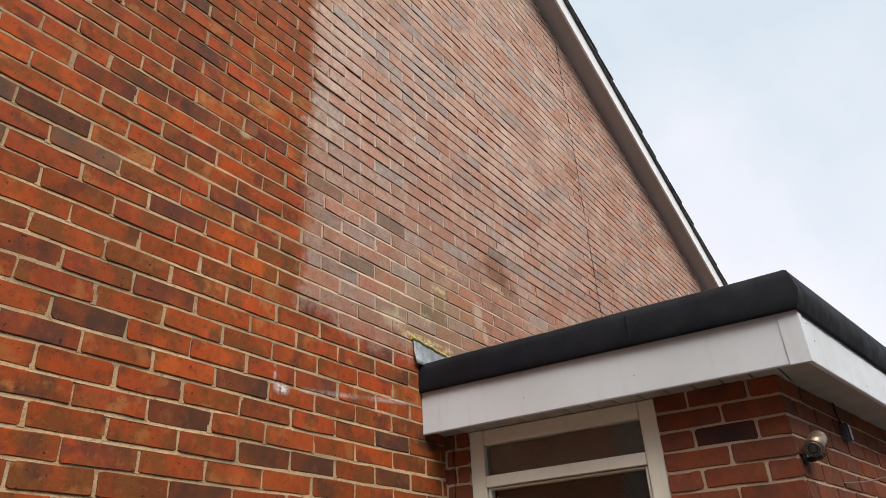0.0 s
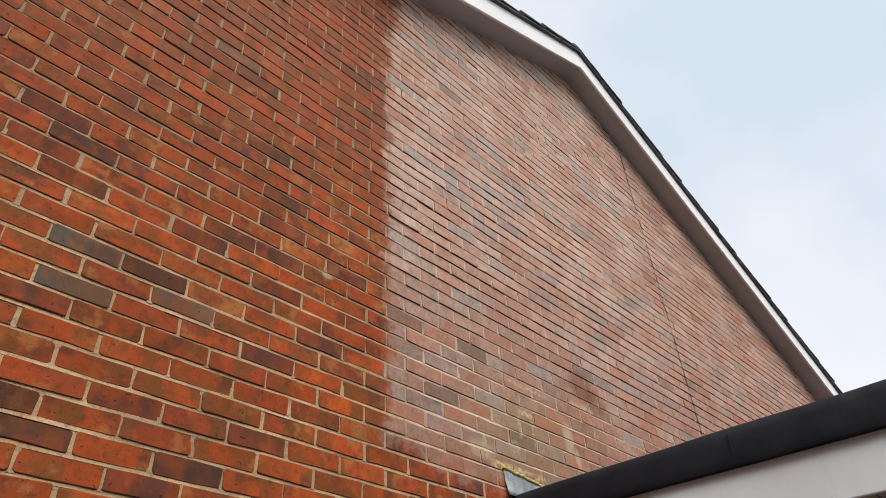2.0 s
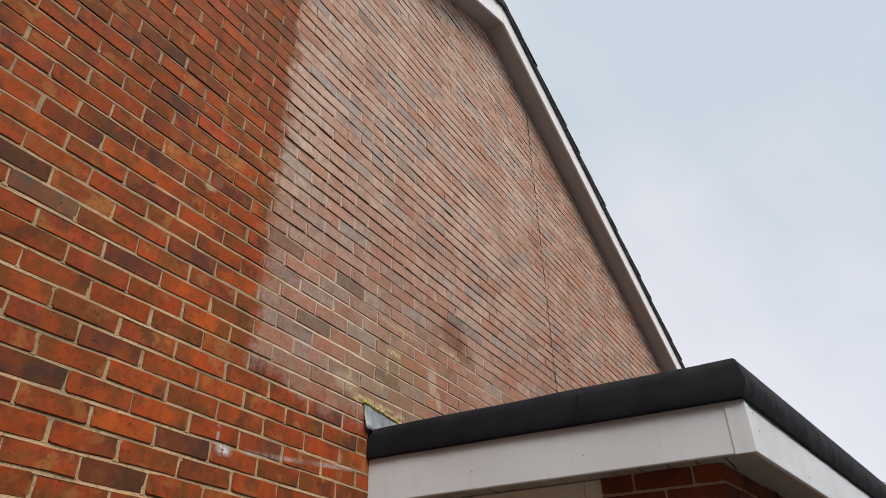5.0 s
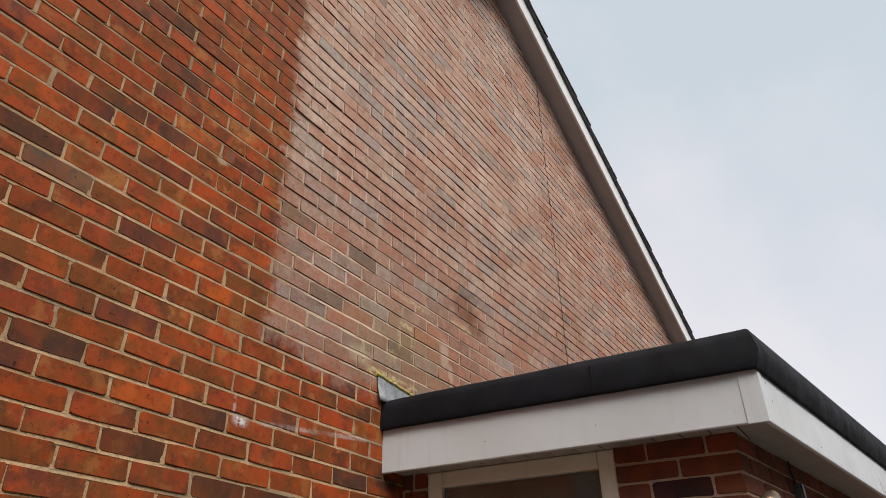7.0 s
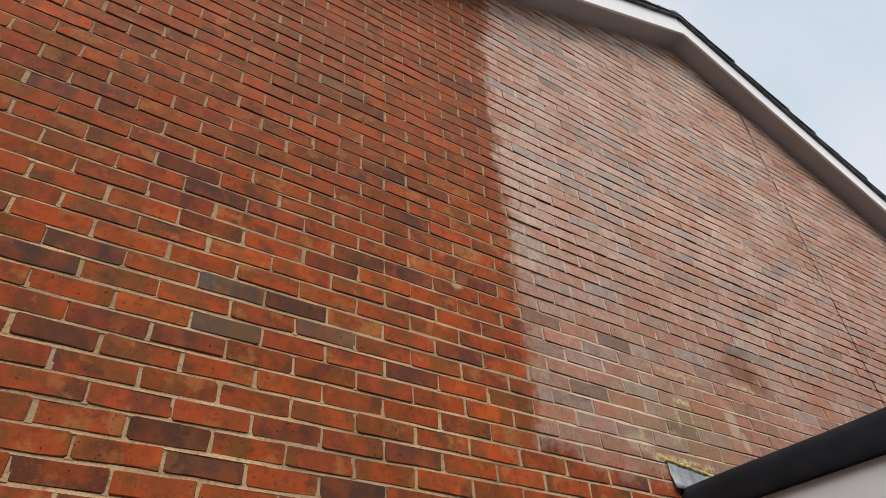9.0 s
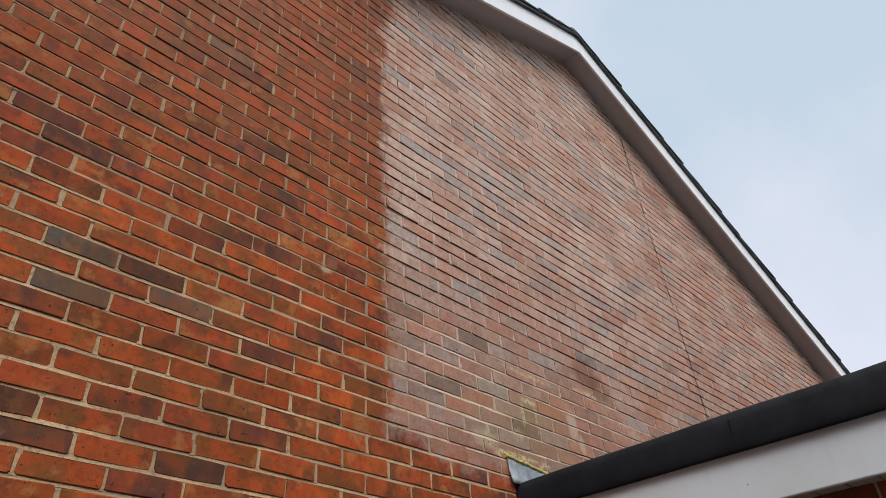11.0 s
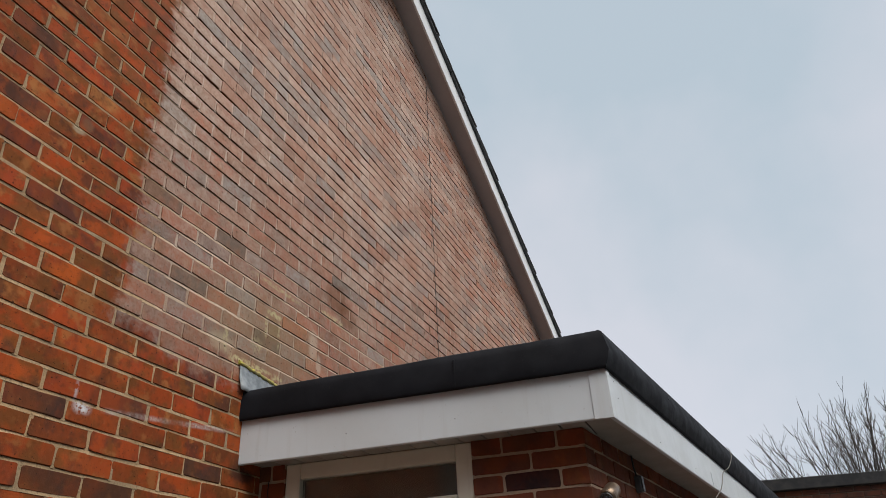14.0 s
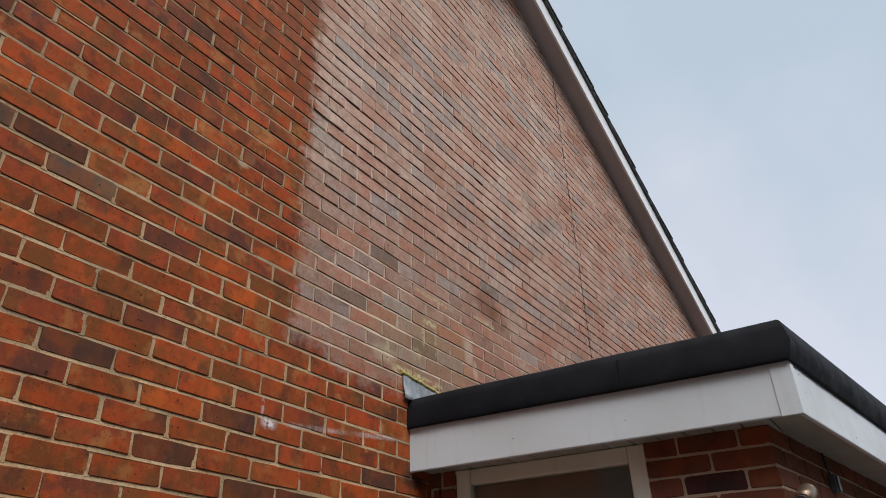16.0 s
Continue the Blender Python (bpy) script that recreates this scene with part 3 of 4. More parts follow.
tagged(part("wall_yard_back", prism([(-8.0, -7.6), (7.0, -7.6), (7.0, -7.3), (-8.0, -7.3)], 0.0, 5.4), STUCCO), "unseen plain brown stucco wall added to block low sky", "wall", kind="structure")
tagged(part("wall_yard_end", prism([(-8.3, -7.6), (-8.0, -7.6), (-8.0, 6.0), (-8.3, 6.0)], 0.0, 7.4), RENDER_COAT), "unseen plain pebbledashed wall added to block low sky and bounce light", "wall", kind="structure")


# ---- roof: soffit, barge boards and verge tiles ----
roof = thing("roof", "shallow pitched roof with dark concrete tiles and white barge boards", "roof", "structure", at=(APEX_X, 0, APEX_Z))


def sloped(side, y0, y1, low, high, s0, s1, bevel=0.0):
    """A board that follows one slope, from s0 to s1 metres out from the ridge in plan; low and high are heights over the soffit line."""
    bm = bmesh.new()
    vs = []
    for y in (y0, y1):
        for s, h in ((s0, low), (s1, low), (s1, high), (s0, high)):
            vs.append(bm.verts.new((side * s, y, -PITCH * s + h)))
    for f in ((0, 1, 2, 3), (7, 6, 5, 4), (0, 4, 5, 1), (1, 5, 6, 2), (2, 6, 7, 3), (3, 7, 4, 0)):
        bm.faces.new([vs[i] for i in f])
    if bevel:
        bmesh.ops.bevel(bm, geom=bm.edges[:], offset=bevel, segments=2, affect="EDGES")
    return bm


EAVE = HALF + 0.35
for side in (-1, 1):
    part("barge_board", sloped(side, -0.186, -0.166, -0.012, 0.222, 0.0015, EAVE, 0.003), BARGE_WHITE, roof, "white barge board under the verge")
    part("soffit_board", sloped(side, -0.166, 0.02, 0.0, 0.012, 0.0, EAVE), SHADED_EAVE_SOFFIT, roof, "white soffit board, greyed for the shade under the verge")
    # bead added along the shade line where the soffit meets the wall
    part("verge_bead", sloped(side, -0.003, 0.004, -0.006, 0.0, 0.0, EAVE, 0.001), SHADED_EAVE_SOFFIT, roof, "thin bead added for the shade line at the wall")
    part("roof_slope", sloped(side, -0.17, 9.0, 0.235, 0.252, 0.0, EAVE + 0.05), TILE, roof)
    # verge tiles overlap down the slope, each tail lifted by the tile below
    n_tiles = 17
    gauge = (EAVE + 0.03) / n_tiles
    for i in range(n_tiles):
        bm = bmesh.new()
        s_top, s_tail = max(i * gauge - 0.05, 0.0), (i + 1) * gauge
        lift = 0.030
        vs = []
        for y in (-0.222 + rng.uniform(-0.006, 0.006), 0.12):
            for s, lo, hi in ((s_top, 0.242, 0.256), (s_tail, 0.256 + lift * 0.6, 0.278 + lift * 0.6)):
                vs += [bm.verts.new((side * s, y, -PITCH * s + lo + rng.uniform(-0.003, 0.003))), bm.verts.new((side * s, y, -PITCH * s + hi + rng.uniform(-0.003, 0.003)))]
        for f in ((0, 2, 3, 1), (4, 5, 7, 6), (0, 1, 5, 4), (2, 6, 7, 3), (1, 3, 7, 5), (0, 4, 6, 2)):
            bm.faces.new([vs[j] for j in f])
        bmesh.ops.bevel(bm, geom=bm.edges[:], offset=0.003, segments=1, affect="EDGES")
        part("verge_tile", bm, TILE, roof)
        under = sloped(side, -0.214, 0.05, 0.2225, 0.241, i * gauge + 0.004, (i + 1) * gauge - 0.004, 0.002)
        part("under_tile", under, TILE, roof)
ridge = bmesh.new()
prof = [(0.125 * math.cos(a), 0.085 * math.sin(a)) for a in (math.pi * i / 10 for i in range(11))]
rr = [[ridge.verts.new((x, y, 0.205 + z)) for x, z in prof] for y in (-0.215, 9.0)]
for i in range(10):
    ridge.faces.new((rr[0][i], rr[0][i + 1], rr[1][i + 1], rr[1][i])).smooth = True
ridge.faces.new(rr[0])
ridge.faces.new(rr[1][::-1])
part("ridge_tile", ridge, TILE, roof, "half-round ridge tile")


# ---- the flat-roofed porch ----
SKEW, RUN = 0.095, -0.131
BX, BY = 1.82, -1.58
END_X = 7.4


def P(ds, df):
    """Plan corner where the side face set in by ds meets the front face set in by df."""
    y = (BY - RUN * (BX - 1.67 - ds) + df) / (1 + RUN * SKEW)
    return (1.67 + ds - SKEW * y, y)


def W(ds, y=0.004):
    return (1.67 + ds - SKEW * y, y)


def F(df, x=END_X):
    return (x, BY + RUN * (x - BX) + df)


porch_roof = thing("porch_roof", "flat porch roof with black felt edge and white fascia", "flat roof", "structure", at=(3.0, -0.8, 2.27))
MP = Matrix.Translation((-3.0, 0.8, -2.27))


def put(name, bm, mat, parent, label=""):
    bmesh.ops.transform(bm, matrix=MP, verts=bm.verts)
    return part(name, bm, mat, parent, label)


FB, FT, RT, RISE = 2.262, 2.450, 2.590, 0.022
put("fascia_board", prism([W(0), P(0, 0), P(0.018, 0.018), W(0.018)], FB, FT + 0.03, 0.005, 3), WHITE_PVC, porch_roof, "white plastic fascia board with faint dirt")
put("fascia_board", prism([P(0, 0), F(0), F(0.018), P(0.018, 0.018)], FB, FT + 0.03, 0.005, 3), WHITE_PVC, porch_roof, "white plastic fascia board with faint dirt")
# corner cover of the fascia
cx0, cy0 = P(-0.004, -0.004)
s_dir, f_dir = Vector((SKEW, -1)).normalized(), Vector((1, RUN)).normalized()
q = Vector((cx0, cy0))
cover = [q - s_dir * 0.072, q, q + f_dir * 0.035, q + f_dir * 0.035 + Vector((0.0, 0.006)), q + Vector((0.006, 0.006)), q - s_dir * 0.072 + Vector((0.006, 0.0))]
put("corner_cover", prism([tuple(v) for v in cover], FB - 0.002, FT + 0.02, 0.0018, 2), WHITE_PVC, porch_roof, "white plastic corner cover")


# felt edge: a soft, slightly wavy band that hangs over the fascia
FELT_Z = [FT + 0.012, FT - 0.004, FT + 0.008, FT + 0.034, FT + 0.056, RT - 0.040, RT - 0.010, RT, RT - 0.003, RT - 0.028]
SIDE_OUT = [0.03, -0.018, -0.022, -0.0225, -0.022, -0.019, -0.012, 0.0, 0.03, 0.09]
FRONT_OUT = [0.03, -0.008, -0.013, -0.025, -0.032, -0.020, -0.011, 0.0, 0.03, 0.09]


def felt_band(p0, p1, out, steps, seed):
    bm = bmesh.new()
    prof = list(zip(SIDE_OUT if seed == 0.0 else FRONT_OUT, FELT_Z))
    rows = []
    for i in range(steps + 1):
        t = i / steps
        x, y = p0[0] + (p1[0] - p0[0]) * t, p0[1] + (p1[1] - p0[1]) * t
        row = []
        for k, (d, z) in enumerate(prof):
            w = noise.noise((x * 3 + seed, y * 3, z * 4)) * 0.004 + noise.noise((x * 14 + seed, y * 14, k * 0.7)) * 0.0008
            row.append(bm.verts.new((x + out[0] * d, y + out[1] * d, z + w * (1.3 if k > 3 else 0.6))))
            row[-1].co += Vector((out[0], out[1], 0)) * w * 0.9
            if k > 2:
                row[-1].co.z += RISE * (min(-y / 1.58, 1.0) if seed == 0.0 else 1.0 + 0.5 * (x - BX)) * min((k - 2) / 3, 1.0)
        rows.append(row)
    for a, b in zip(rows, rows[1:]):
        for k in range(len(prof) - 1):
            bm.faces.new((a[k], b[k], b[k + 1], a[k + 1])).smooth = True
    return bm, rows


side_in, front_in = Vector((1, SKEW)).normalized(), Vector((-RUN, 1)).normalized()
bm, rows = felt_band(W(0), P(0, 0), side_in, 60, 0.0)
# mitre the end of the side band onto the front band
for k, v in enumerate(rows[-1]):
    v.co.x, v.co.y = P(SIDE_OUT[k], FRONT_OUT[k])
put("felt_edge", bm, FELT, porch_roof, "black roofing felt edge with a slight sheen")
bm, rows = felt_band(P(0, 0), F(0), front_in, 150, 7.0)
for k, v in enumerate(rows[0]):
    v.co.x, v.co.y = P(SIDE_OUT[k], FRONT_OUT[k])
put("felt_edge", bm, FELT, porch_roof, "black roofing felt edge with a slight sheen")
put("roof_deck", prism([W(0.02), P(0.02, 0.02), F(0.02), (END_X, 0.0)], FT + 0.02, RT - 0.028), FELT, porch_roof, "black felted flat deck")
# lap in the felt on the side edge
lap = Vector(W(-0.0235, -0.98))
put("felt_lap", prism([tuple(lap), tuple(lap + s_dir * 0.010), tuple(lap + s_dir * 0.010 + side_in * 0.01), tuple(lap + side_in * 0.01)], FT + 0.012, RT - 0.014, 0.002), FELT, porch_roof, "lapped felt joint")

# soffit: short hollow boards along the side, one long run along the front
y = -0.005
while y > -1.50:
    y1 = y - 0.098
    last = y1 - 0.004 <= -1.50
    put("soffit_board", prism([W(0.019, y), P(0.019, 0.019) if last else W(0.019, y1), P(0.30, 0.019) if last else W(0.30, y1), W(0.30, y)], 2.280, 2.290, 0.0025, 1), SHADED_SOFFIT_PVC, porch_roof)
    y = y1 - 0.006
put("soffit_run", prism([P(0.30, 0.019), F(0.019), F(0.30), P(0.30, 0.30)], 2.281, 2.291), SHADED_SOFFIT_PVC, porch_roof, "soffit along the porch front, greyed for the shade beneath")
put("fixing_strip", prism([W(0.018, -0.01), P(0.018, 0.018), P(0.03, 0.03), W(0.03, -0.01)], 2.270, 2.281, 0.002, 1), SHADED_SOFFIT_PVC, porch_roof)
for i in range(6):
    a = W(0.0, -0.85 - 0.13 * i)
    put("soffit_screw", lathe([(0.004, 0), (0.003, -0.002)], pose(a[0] + 0.05, a[1], 2.281), 10), BLACK, porch_roof)
for (x, y), z in ((W(-0.0005, -0.97), 2.335), (W(-0.0005, -1.52), 2.35), (W(-0.0005, -0.50), 2.335)):
    put("fascia_pin", lathe([(0.0024, 0), (0.0018, 0.0015)], pose(x, y, z, 0, -90, 0), 10), BLACK, porch_roof)
for x, z in ((1.90, 2.42), (1.93, 2.36), (2.5, 2.30), (3.2, 2.30)):
    fx, fy = F(-0.0005, x)
    put("fascia_pin", lathe([(0.0024, 0), (0.0018, 0.0015)], pose(fx, fy, z, 90, 0, 0), 10), BLACK, porch_roof)

# added strip that stands for a paler area of the fascia
px0, py0 = F(-0.0025, 3.62)
px1, py1 = F(-0.0025, 5.30)
put("fascia_cover", prism([(px0, py0), (px1, py1), (px1 + 0.001, py1 + 0.0022), (px0 + 0.001, py0 + 0.0022)], FB + 0.002, FB + 0.088, 0.0008, 1), WHITE_PVC, porch_roof, "thin white strip added for a paler area of the fascia")
# clout nails in the front felt
for x, z in ((2.10, 2.535), (2.75, 2.56), (4.52, 2.57)):
    fx, fy = F(-0.026, x)
    put("felt_nail", lathe([(0.007, 0), (0.005, 0.003)], pose(fx, fy, z, 90, 0, 0), 10), BLACK, porch_roof)

# lead flashing dressed up the wall where the felt begins
lead = bmesh.new()
cols = []
for i in range(9):
    t = i / 8
    x = 1.612 + 0.30 * t
    top = 2.698 - 0.028 * t + 0.003 * math.sin(i * 2.1)
    fold = 0.008 + 0.003 * math.sin(i * 1.7)
    cols.append([lead.verts.new((x, yy, zz)) for yy, zz in ((-0.004, top), (-0.007, top - 0.02), (-fold, (top + 2.58) / 2), (-0.010 - fold, 2.600 + 0.004 * math.cos(i)), (-0.022, 2.580))])
for a, b in zip(cols, cols[1:]):
    for k in range(4):
        lead.faces.new((a[k], b[k], b[k + 1], a[k + 1])).smooth = True
flashing = part("lead_flashing", lead, LEAD)
sol = flashing.modifiers.new("thickness", "SOLIDIFY")
sol.thickness = 0.003
bead = []
for i in range(40):
    t = i / 39
    bead.append((1.600 + 0.305 * t, -0.002, 2.706 - 0.030 * t + 0.004 * noise.noise((t * 9, 2.0, 0.0)) - 0.05 * max(t - 0.93, 0) * 6))
part("lichen_fillet", tube(bead, [0.010 + 0.006 * noise.noise((i * 0.45, 7.0, 0.0)) for i in range(40)], 7), LICHEN, flashing, "crumbly mortar fillet grown over with yellow lichen")
tagged(flashing, "crumpled grey lead flashing at the porch roof and wall", "flashing")


# porch walls
SIDE_IN, FRONT_IN = 0.155, 0.165
C = Vector(P(SIDE_IN, FRONT_IN))
W_END = Vector(W(SIDE_IN, 0.0))
to_wall = (W_END - C).normalized()
SIDE_LEN = (W_END - C).length
to_far = (Vector(F(FRONT_IN)) - C).normalized()
FRONT_LEN = (Vector(F(FRONT_IN)) - C).length
in_side, in_front = Vector((-to_wall.y, to_wall.x)), Vector((-to_far.y, to_far.x))
in_side = in_side if in_side.x > 0 else -in_side
in_front = in_front if in_front.y > 0 else -in_front
BED = 2.135
PIER, STUB = 0.462, 0.125


def along(origin, d, inward):
    return lambda u, dep, z: (*(origin + d * u + inward * dep), z)


on_side, on_front = along(C, to_wall, in_side), along(C, to_far, in_front)


def wall_slab(name, origin, d, inward, u0, u1, z1, label):
    pts = [origin + d * u + inward * dep for u, dep in ((u0, 0.0042), (u1, 0.0042), (u1, 0.11), (u0, 0.11))]
    ob = part(name, prism([tuple(p) for p in pts], 0.0, z1), PORCH_MORTAR)
    return tagged(ob, label, "wall", kind="structure")


pier = wall_slab("wall_pier", C, to_wall, in_side, 0.008, PIER, 2.285, "red brick pier beside the porch door")
stub = wall_slab("wall_stub", C, to_wall, in_side, SIDE_LEN - STUB, SIDE_LEN, 2.285, "narrow brick return against the house")
front = wall_slab("wall_porch_front", C, to_far, in_front, 0.008, FRONT_LEN, 2.285, "red brick porch front wall under the soffit")
rng = random.Random(9)
pier_bricks, front_bricks, stub_bricks = [], [], []
for k in range(-28, 2):
    z0, z1 = BED + COURSE * k + 0.005, BED + COURSE * (k + 1) - 0.005
    z1 = min(z1, 2.279)
    if k % 2:
        cuts, fcut = ((0.0, 0.105), (0.115, 0.330), (0.340, PIER)), 0.2175
    else:
        cuts, fcut = ((0.0, 0.217), (0.227, PIER)), 0.105
    for i, (a, b) in enumerate(cuts):
        tone = 2 if (k, i) == (-1, 1) else rng.choice((0, 0, 1))
        pier_bricks.append((a, b, z0, z1, tone))
    a, b = (0.0, fcut)
    while a < FRONT_LEN - 0.03:
        front_bricks.append((a + (0.006 if a == 0 else 0), min(b, FRONT_LEN), z0, z1, rng.choice((0, 1, 1))))
        a, b = b + 0.010, b + 0.225
    s0 = SIDE_LEN - STUB
    for a, b in (((s0, s0 + 0.060), (s0 + 0.070, SIDE_LEN)) if k % 2 else ((s0, SIDE_LEN - 0.012),)):
        stub_bricks.append((a, b, z0, z1, rng.choice((0, 1))))


def single_bricks(bricks, place, mats, parent, seed):
    """Bricks as objects of their own."""
    r = random.Random(seed)
    for u0, u1, z0, z1, t in bricks:
        me = bpy.data.meshes.new("brick")
        off = r.uniform(-0.001, 0.001)
        cu, cz = (u0 + u1) / 2, (z0 + z1) / 2
        o = Vector(place(cu, 0, cz))
        me.from_pydata([Vector(place(cu + x, y + off, cz + z)) - o for x, y, z in brick_points(u1 - u0, z1 - z0, r)], [], BRICK_FACES)
        me.materials.append(mats[t])
        ob = new("brick", me)
        ob.location = o
        ob.parent = parent


def split_low(bricks, limit=1.80):
    return [b for b in bricks if b[2] > limit], [b for b in bricks if b[2] <= limit]


for bricks, place, parent, seed in ((pier_bricks, on_side, pier, 21), (stub_bricks, on_side, stub, 22)):
    hi, lo = split_low(bricks)
    joined_bricks("lower_brickwork", lo, place, PORCH_BRICK, parent, "red bricks", seed)
hi_f, lo_f = split_low(front_bricks)
joined_bricks("lower_brickwork", lo_f, on_front, PORCH_BRICK, front, "red bricks", 23)

# far wall that closes the porch
tagged(part("wall_porch_end", prism([F(FRONT_IN), F(FRONT_IN + 0.1), (END_X, -0.01), (END_X - 0.1, -0.01), F(FRONT_IN + 0.12, END_X - 0.1)], 0.0, 2.43), PORCH_MORTAR), "plain end wall of the porch", "wall", kind="structure")


# door frame with a top light, between the pier and the brick return
door = thing("door_1", "cream door frame with a narrow top light and dark glazed door", "door", "structure", at=(*on_side(0.9, 0.05, 0)[:2], 0))
D_INV = Matrix.Translation(-Vector(door.location))
D0, D1 = PIER + 0.002, SIDE_LEN - STUB - 0.002


def door_bar(name, u0, u1, z0, z1, d0, d1, mat, parent, label="", bevel=0.004):
    pts = [on_side(u, d, 0)[:2] for u, d in ((u0, d0), (u1, d0), (u1, d1), (u0, d1))]
    bm = prism(pts, z0, z1, bevel)
    bmesh.ops.transform(bm, matrix=D_INV, verts=bm.verts)
    return part(name, bm, mat, parent, label)


door_bar("jamb", D0, D0 + 0.070, 0.0, 2.278, 0.010, 0.085, CREAM_PVC, door)
door_bar("jamb", D1 - 0.070, D1, 0.0, 2.278, 0.010, 0.085, CREAM_PVC, door)
door_bar("head", D0 + 0.071, D1 - 0.071, 2.212, 2.278, 0.010, 0.085, CREAM_PVC, door)
door_bar("transom", D0 + 0.071, D1 - 0.071, 2.030, 2.078, 0.006, 0.085, CREAM_PVC, door)
top_light = door_bar("top_light", D0 + 0.071, D1 - 0.071, 2.079, 2.211, 0.040, 0.046, GLASS, door, "narrow pane over the door", 0.0)
top_light.visible_shadow = False
door_bar("blind", D0 + 0.071, D1 - 0.071, 2.079, 2.211, 0.060, 0.064, BLIND, door, "brown-grey blind behind the pane", 0.0)
leaf = door_bar("door_leaf", D0 + 0.073, D0 + 0.085, 0.02, 2.027, 0.022, 0.066, CREAM_PVC, door)
door_bar("stile", D1 - 0.085, D1 - 0.073, 0.02, 2.027, 0.022, 0.066, CREAM_PVC, leaf)
door_bar("top_rail", D0 + 0.086, D1 - 0.086, 2.020, 2.027, 0.022, 0.066, CREAM_PVC, leaf)
door_bar("bottom_rail", D0 + 0.086, D1 - 0.086, 0.02, 0.25, 0.022, 0.066, CREAM_PVC, leaf)
pane = door_bar("pane", D0 + 0.086, D1 - 0.086, 0.251, 2.019, 0.040, 0.046, GLASS, leaf, "dark door glass", 0.0)
pane.visible_shadow = False
door_bar("inner_curtain", D0 + 0.08, D1 - 0.08, 0.03, 2.027, 0.10, 0.11, DARK_WOOD, door, "dark interior behind the glass", 0.0)

# ---- security camera on the porch front, close to the corner ----
cam_at = Vector((*on_front(0.030, -0.052, 0)[:2], 2.014))
aim = Vector((-0.82, 0.15, -0.46)).normalized()
cctv = thing("security_camera", "small bronze-metal bullet security camera on the brick wall", "camera", at=cam_at)
turn = aim.to_track_quat("Z", "Y").to_matrix().to_4x4() @ Matrix.Scale(1.02, 4)
part("body", lathe([(0.010, -0.062), (0.024, -0.060), (0.0275, -0.054), (0.0275, 0.028), (0.026, 0.031)], turn), STEEL, cctv, "brushed bronze tube")
part("sun_shield", lathe([(0.0285, -0.050), (0.0300, -0.050), (0.0300, 0.030), (0.0285, 0.030)], turn @ pose(0, 0.0015, 0.0)), STEEL, cctv)
front_ring = part("front_ring", lathe([(0.0265, 0.030), (0.0265, 0.036), (0.0235, 0.038), (0.0215, 0.034), (0.014, 0.033)], turn), GREY_BOX, cctv, "dark grey ring of small lights")
part("rear_cap", lathe([(0.0292, -0.064), (0.0300, -0.062), (0.0300, -0.052), (0.0290, -0.050)], turn), STEEL, cctv)
part("swivel", lathe([(0.004, -0.012), (0.010, -0.009), (0.0125, 0.0), (0.010, 0.009), (0.004, 0.012)], pose(0.014, -0.004, -0.036)), BLACK, cctv, "black swivel ball")
part("lens", lathe([(0.0150, 0.032), (0.0146, 0.037), (0.009, 0.0390), (0.003, 0.040)], turn), LENS, front_ring)
for i in range(12):
    a = 2 * math.pi * i / 12
    part("light", lathe([(0.0022, 0.033), (0.0019, 0.0362), (0.001, 0.0370)], turn @ pose(0.0188 * math.cos(a), 0.0188 * math.sin(a), 0), 8), LEAD, front_ring)
part("band", lathe([(0.0305, 0.006), (0.0312, 0.007), (0.0312, 0.013), (0.0305, 0.014)], turn), STEEL, cctv, "raised band round the tube")
part("visor", box((0.020, 0.006, 0.030), turn @ pose(0, 0.031, 0.020), 0.002), STEEL, cctv, "short visor over the lens")
part("clamp_screw", lathe([(0.008, -0.010), (0.009, -0.008), (0.009, 0.008), (0.007, 0.010)], pose(0.030, -0.012, -0.030, 0, 90, 20), 16), BLACK, cctv, "black clamp screw")
wall_pt = Vector(on_front(0.045, 0.0, 1.975)) - cam_at
part("base", lathe([(0.020, 0.0), (0.020, 0.010), (0.014, 0.015)], Matrix.Translation(wall_pt) @ (-Vector((*in_front, 0))).to_track_quat("Z", "Y").to_matrix().to_4x4()), BLACK, cctv, "black round mounting base")
part("bracket", tube([wall_pt, wall_pt + Vector((-0.004, -0.035, -0.004)), Vector((0.012, -0.004, -0.034)), Vector((0.006, 0.0, -0.022))], [0.009, 0.009, 0.010, 0.010], 10), BLACK, cctv, "black swivel arm")
part("cable", tube([Vector((0.052, 0.010, 0.020)), Vector((0.075, 0.022, 0.01)), Vector((0.078, 0.035, -0.03)), wall_pt + Vector((0.02, -0.004, 0.0))], 0.003, 6), BLACK, cctv)

# small grey junction box and cable further along the front wall
bx = Vector(on_front(0.64, -0.014, 2.150))
jb = thing("junction_box", "small grey plastic junction box under the soffit", "junction box", at=bx)
jb_box = part("box", box((0.036, 0.030, 0.075), pose(0, 0, 0, 0, 0, -7.5), 0.006, 3), GREY_BOX, jb)
part("lid", box((0.032, 0.005, 0.069), pose(-0.002, -0.019, 0, 0, 0, -7.5), 0.002), GREY_BOX, jb_box)
part("cable", tube([Vector((0.0, 0.004, 0.03)), Vector((-0.004, 0.010, 0.08)), Vector((0.002, 0.012, 0.135))], 0.004, 6), BLACK, jb, "short black cable up to the soffit")

sw = [Vector(on_side(SIDE_LEN - 0.052 + 0.004 * math.sin(i * 2.0), -0.004, 2.215 - 0.05 * i)) for i in range(9)]
tagged(part("wire", tube(sw, 0.0022, 6), BLACK), "thin dark wire down the brick return", "wire")

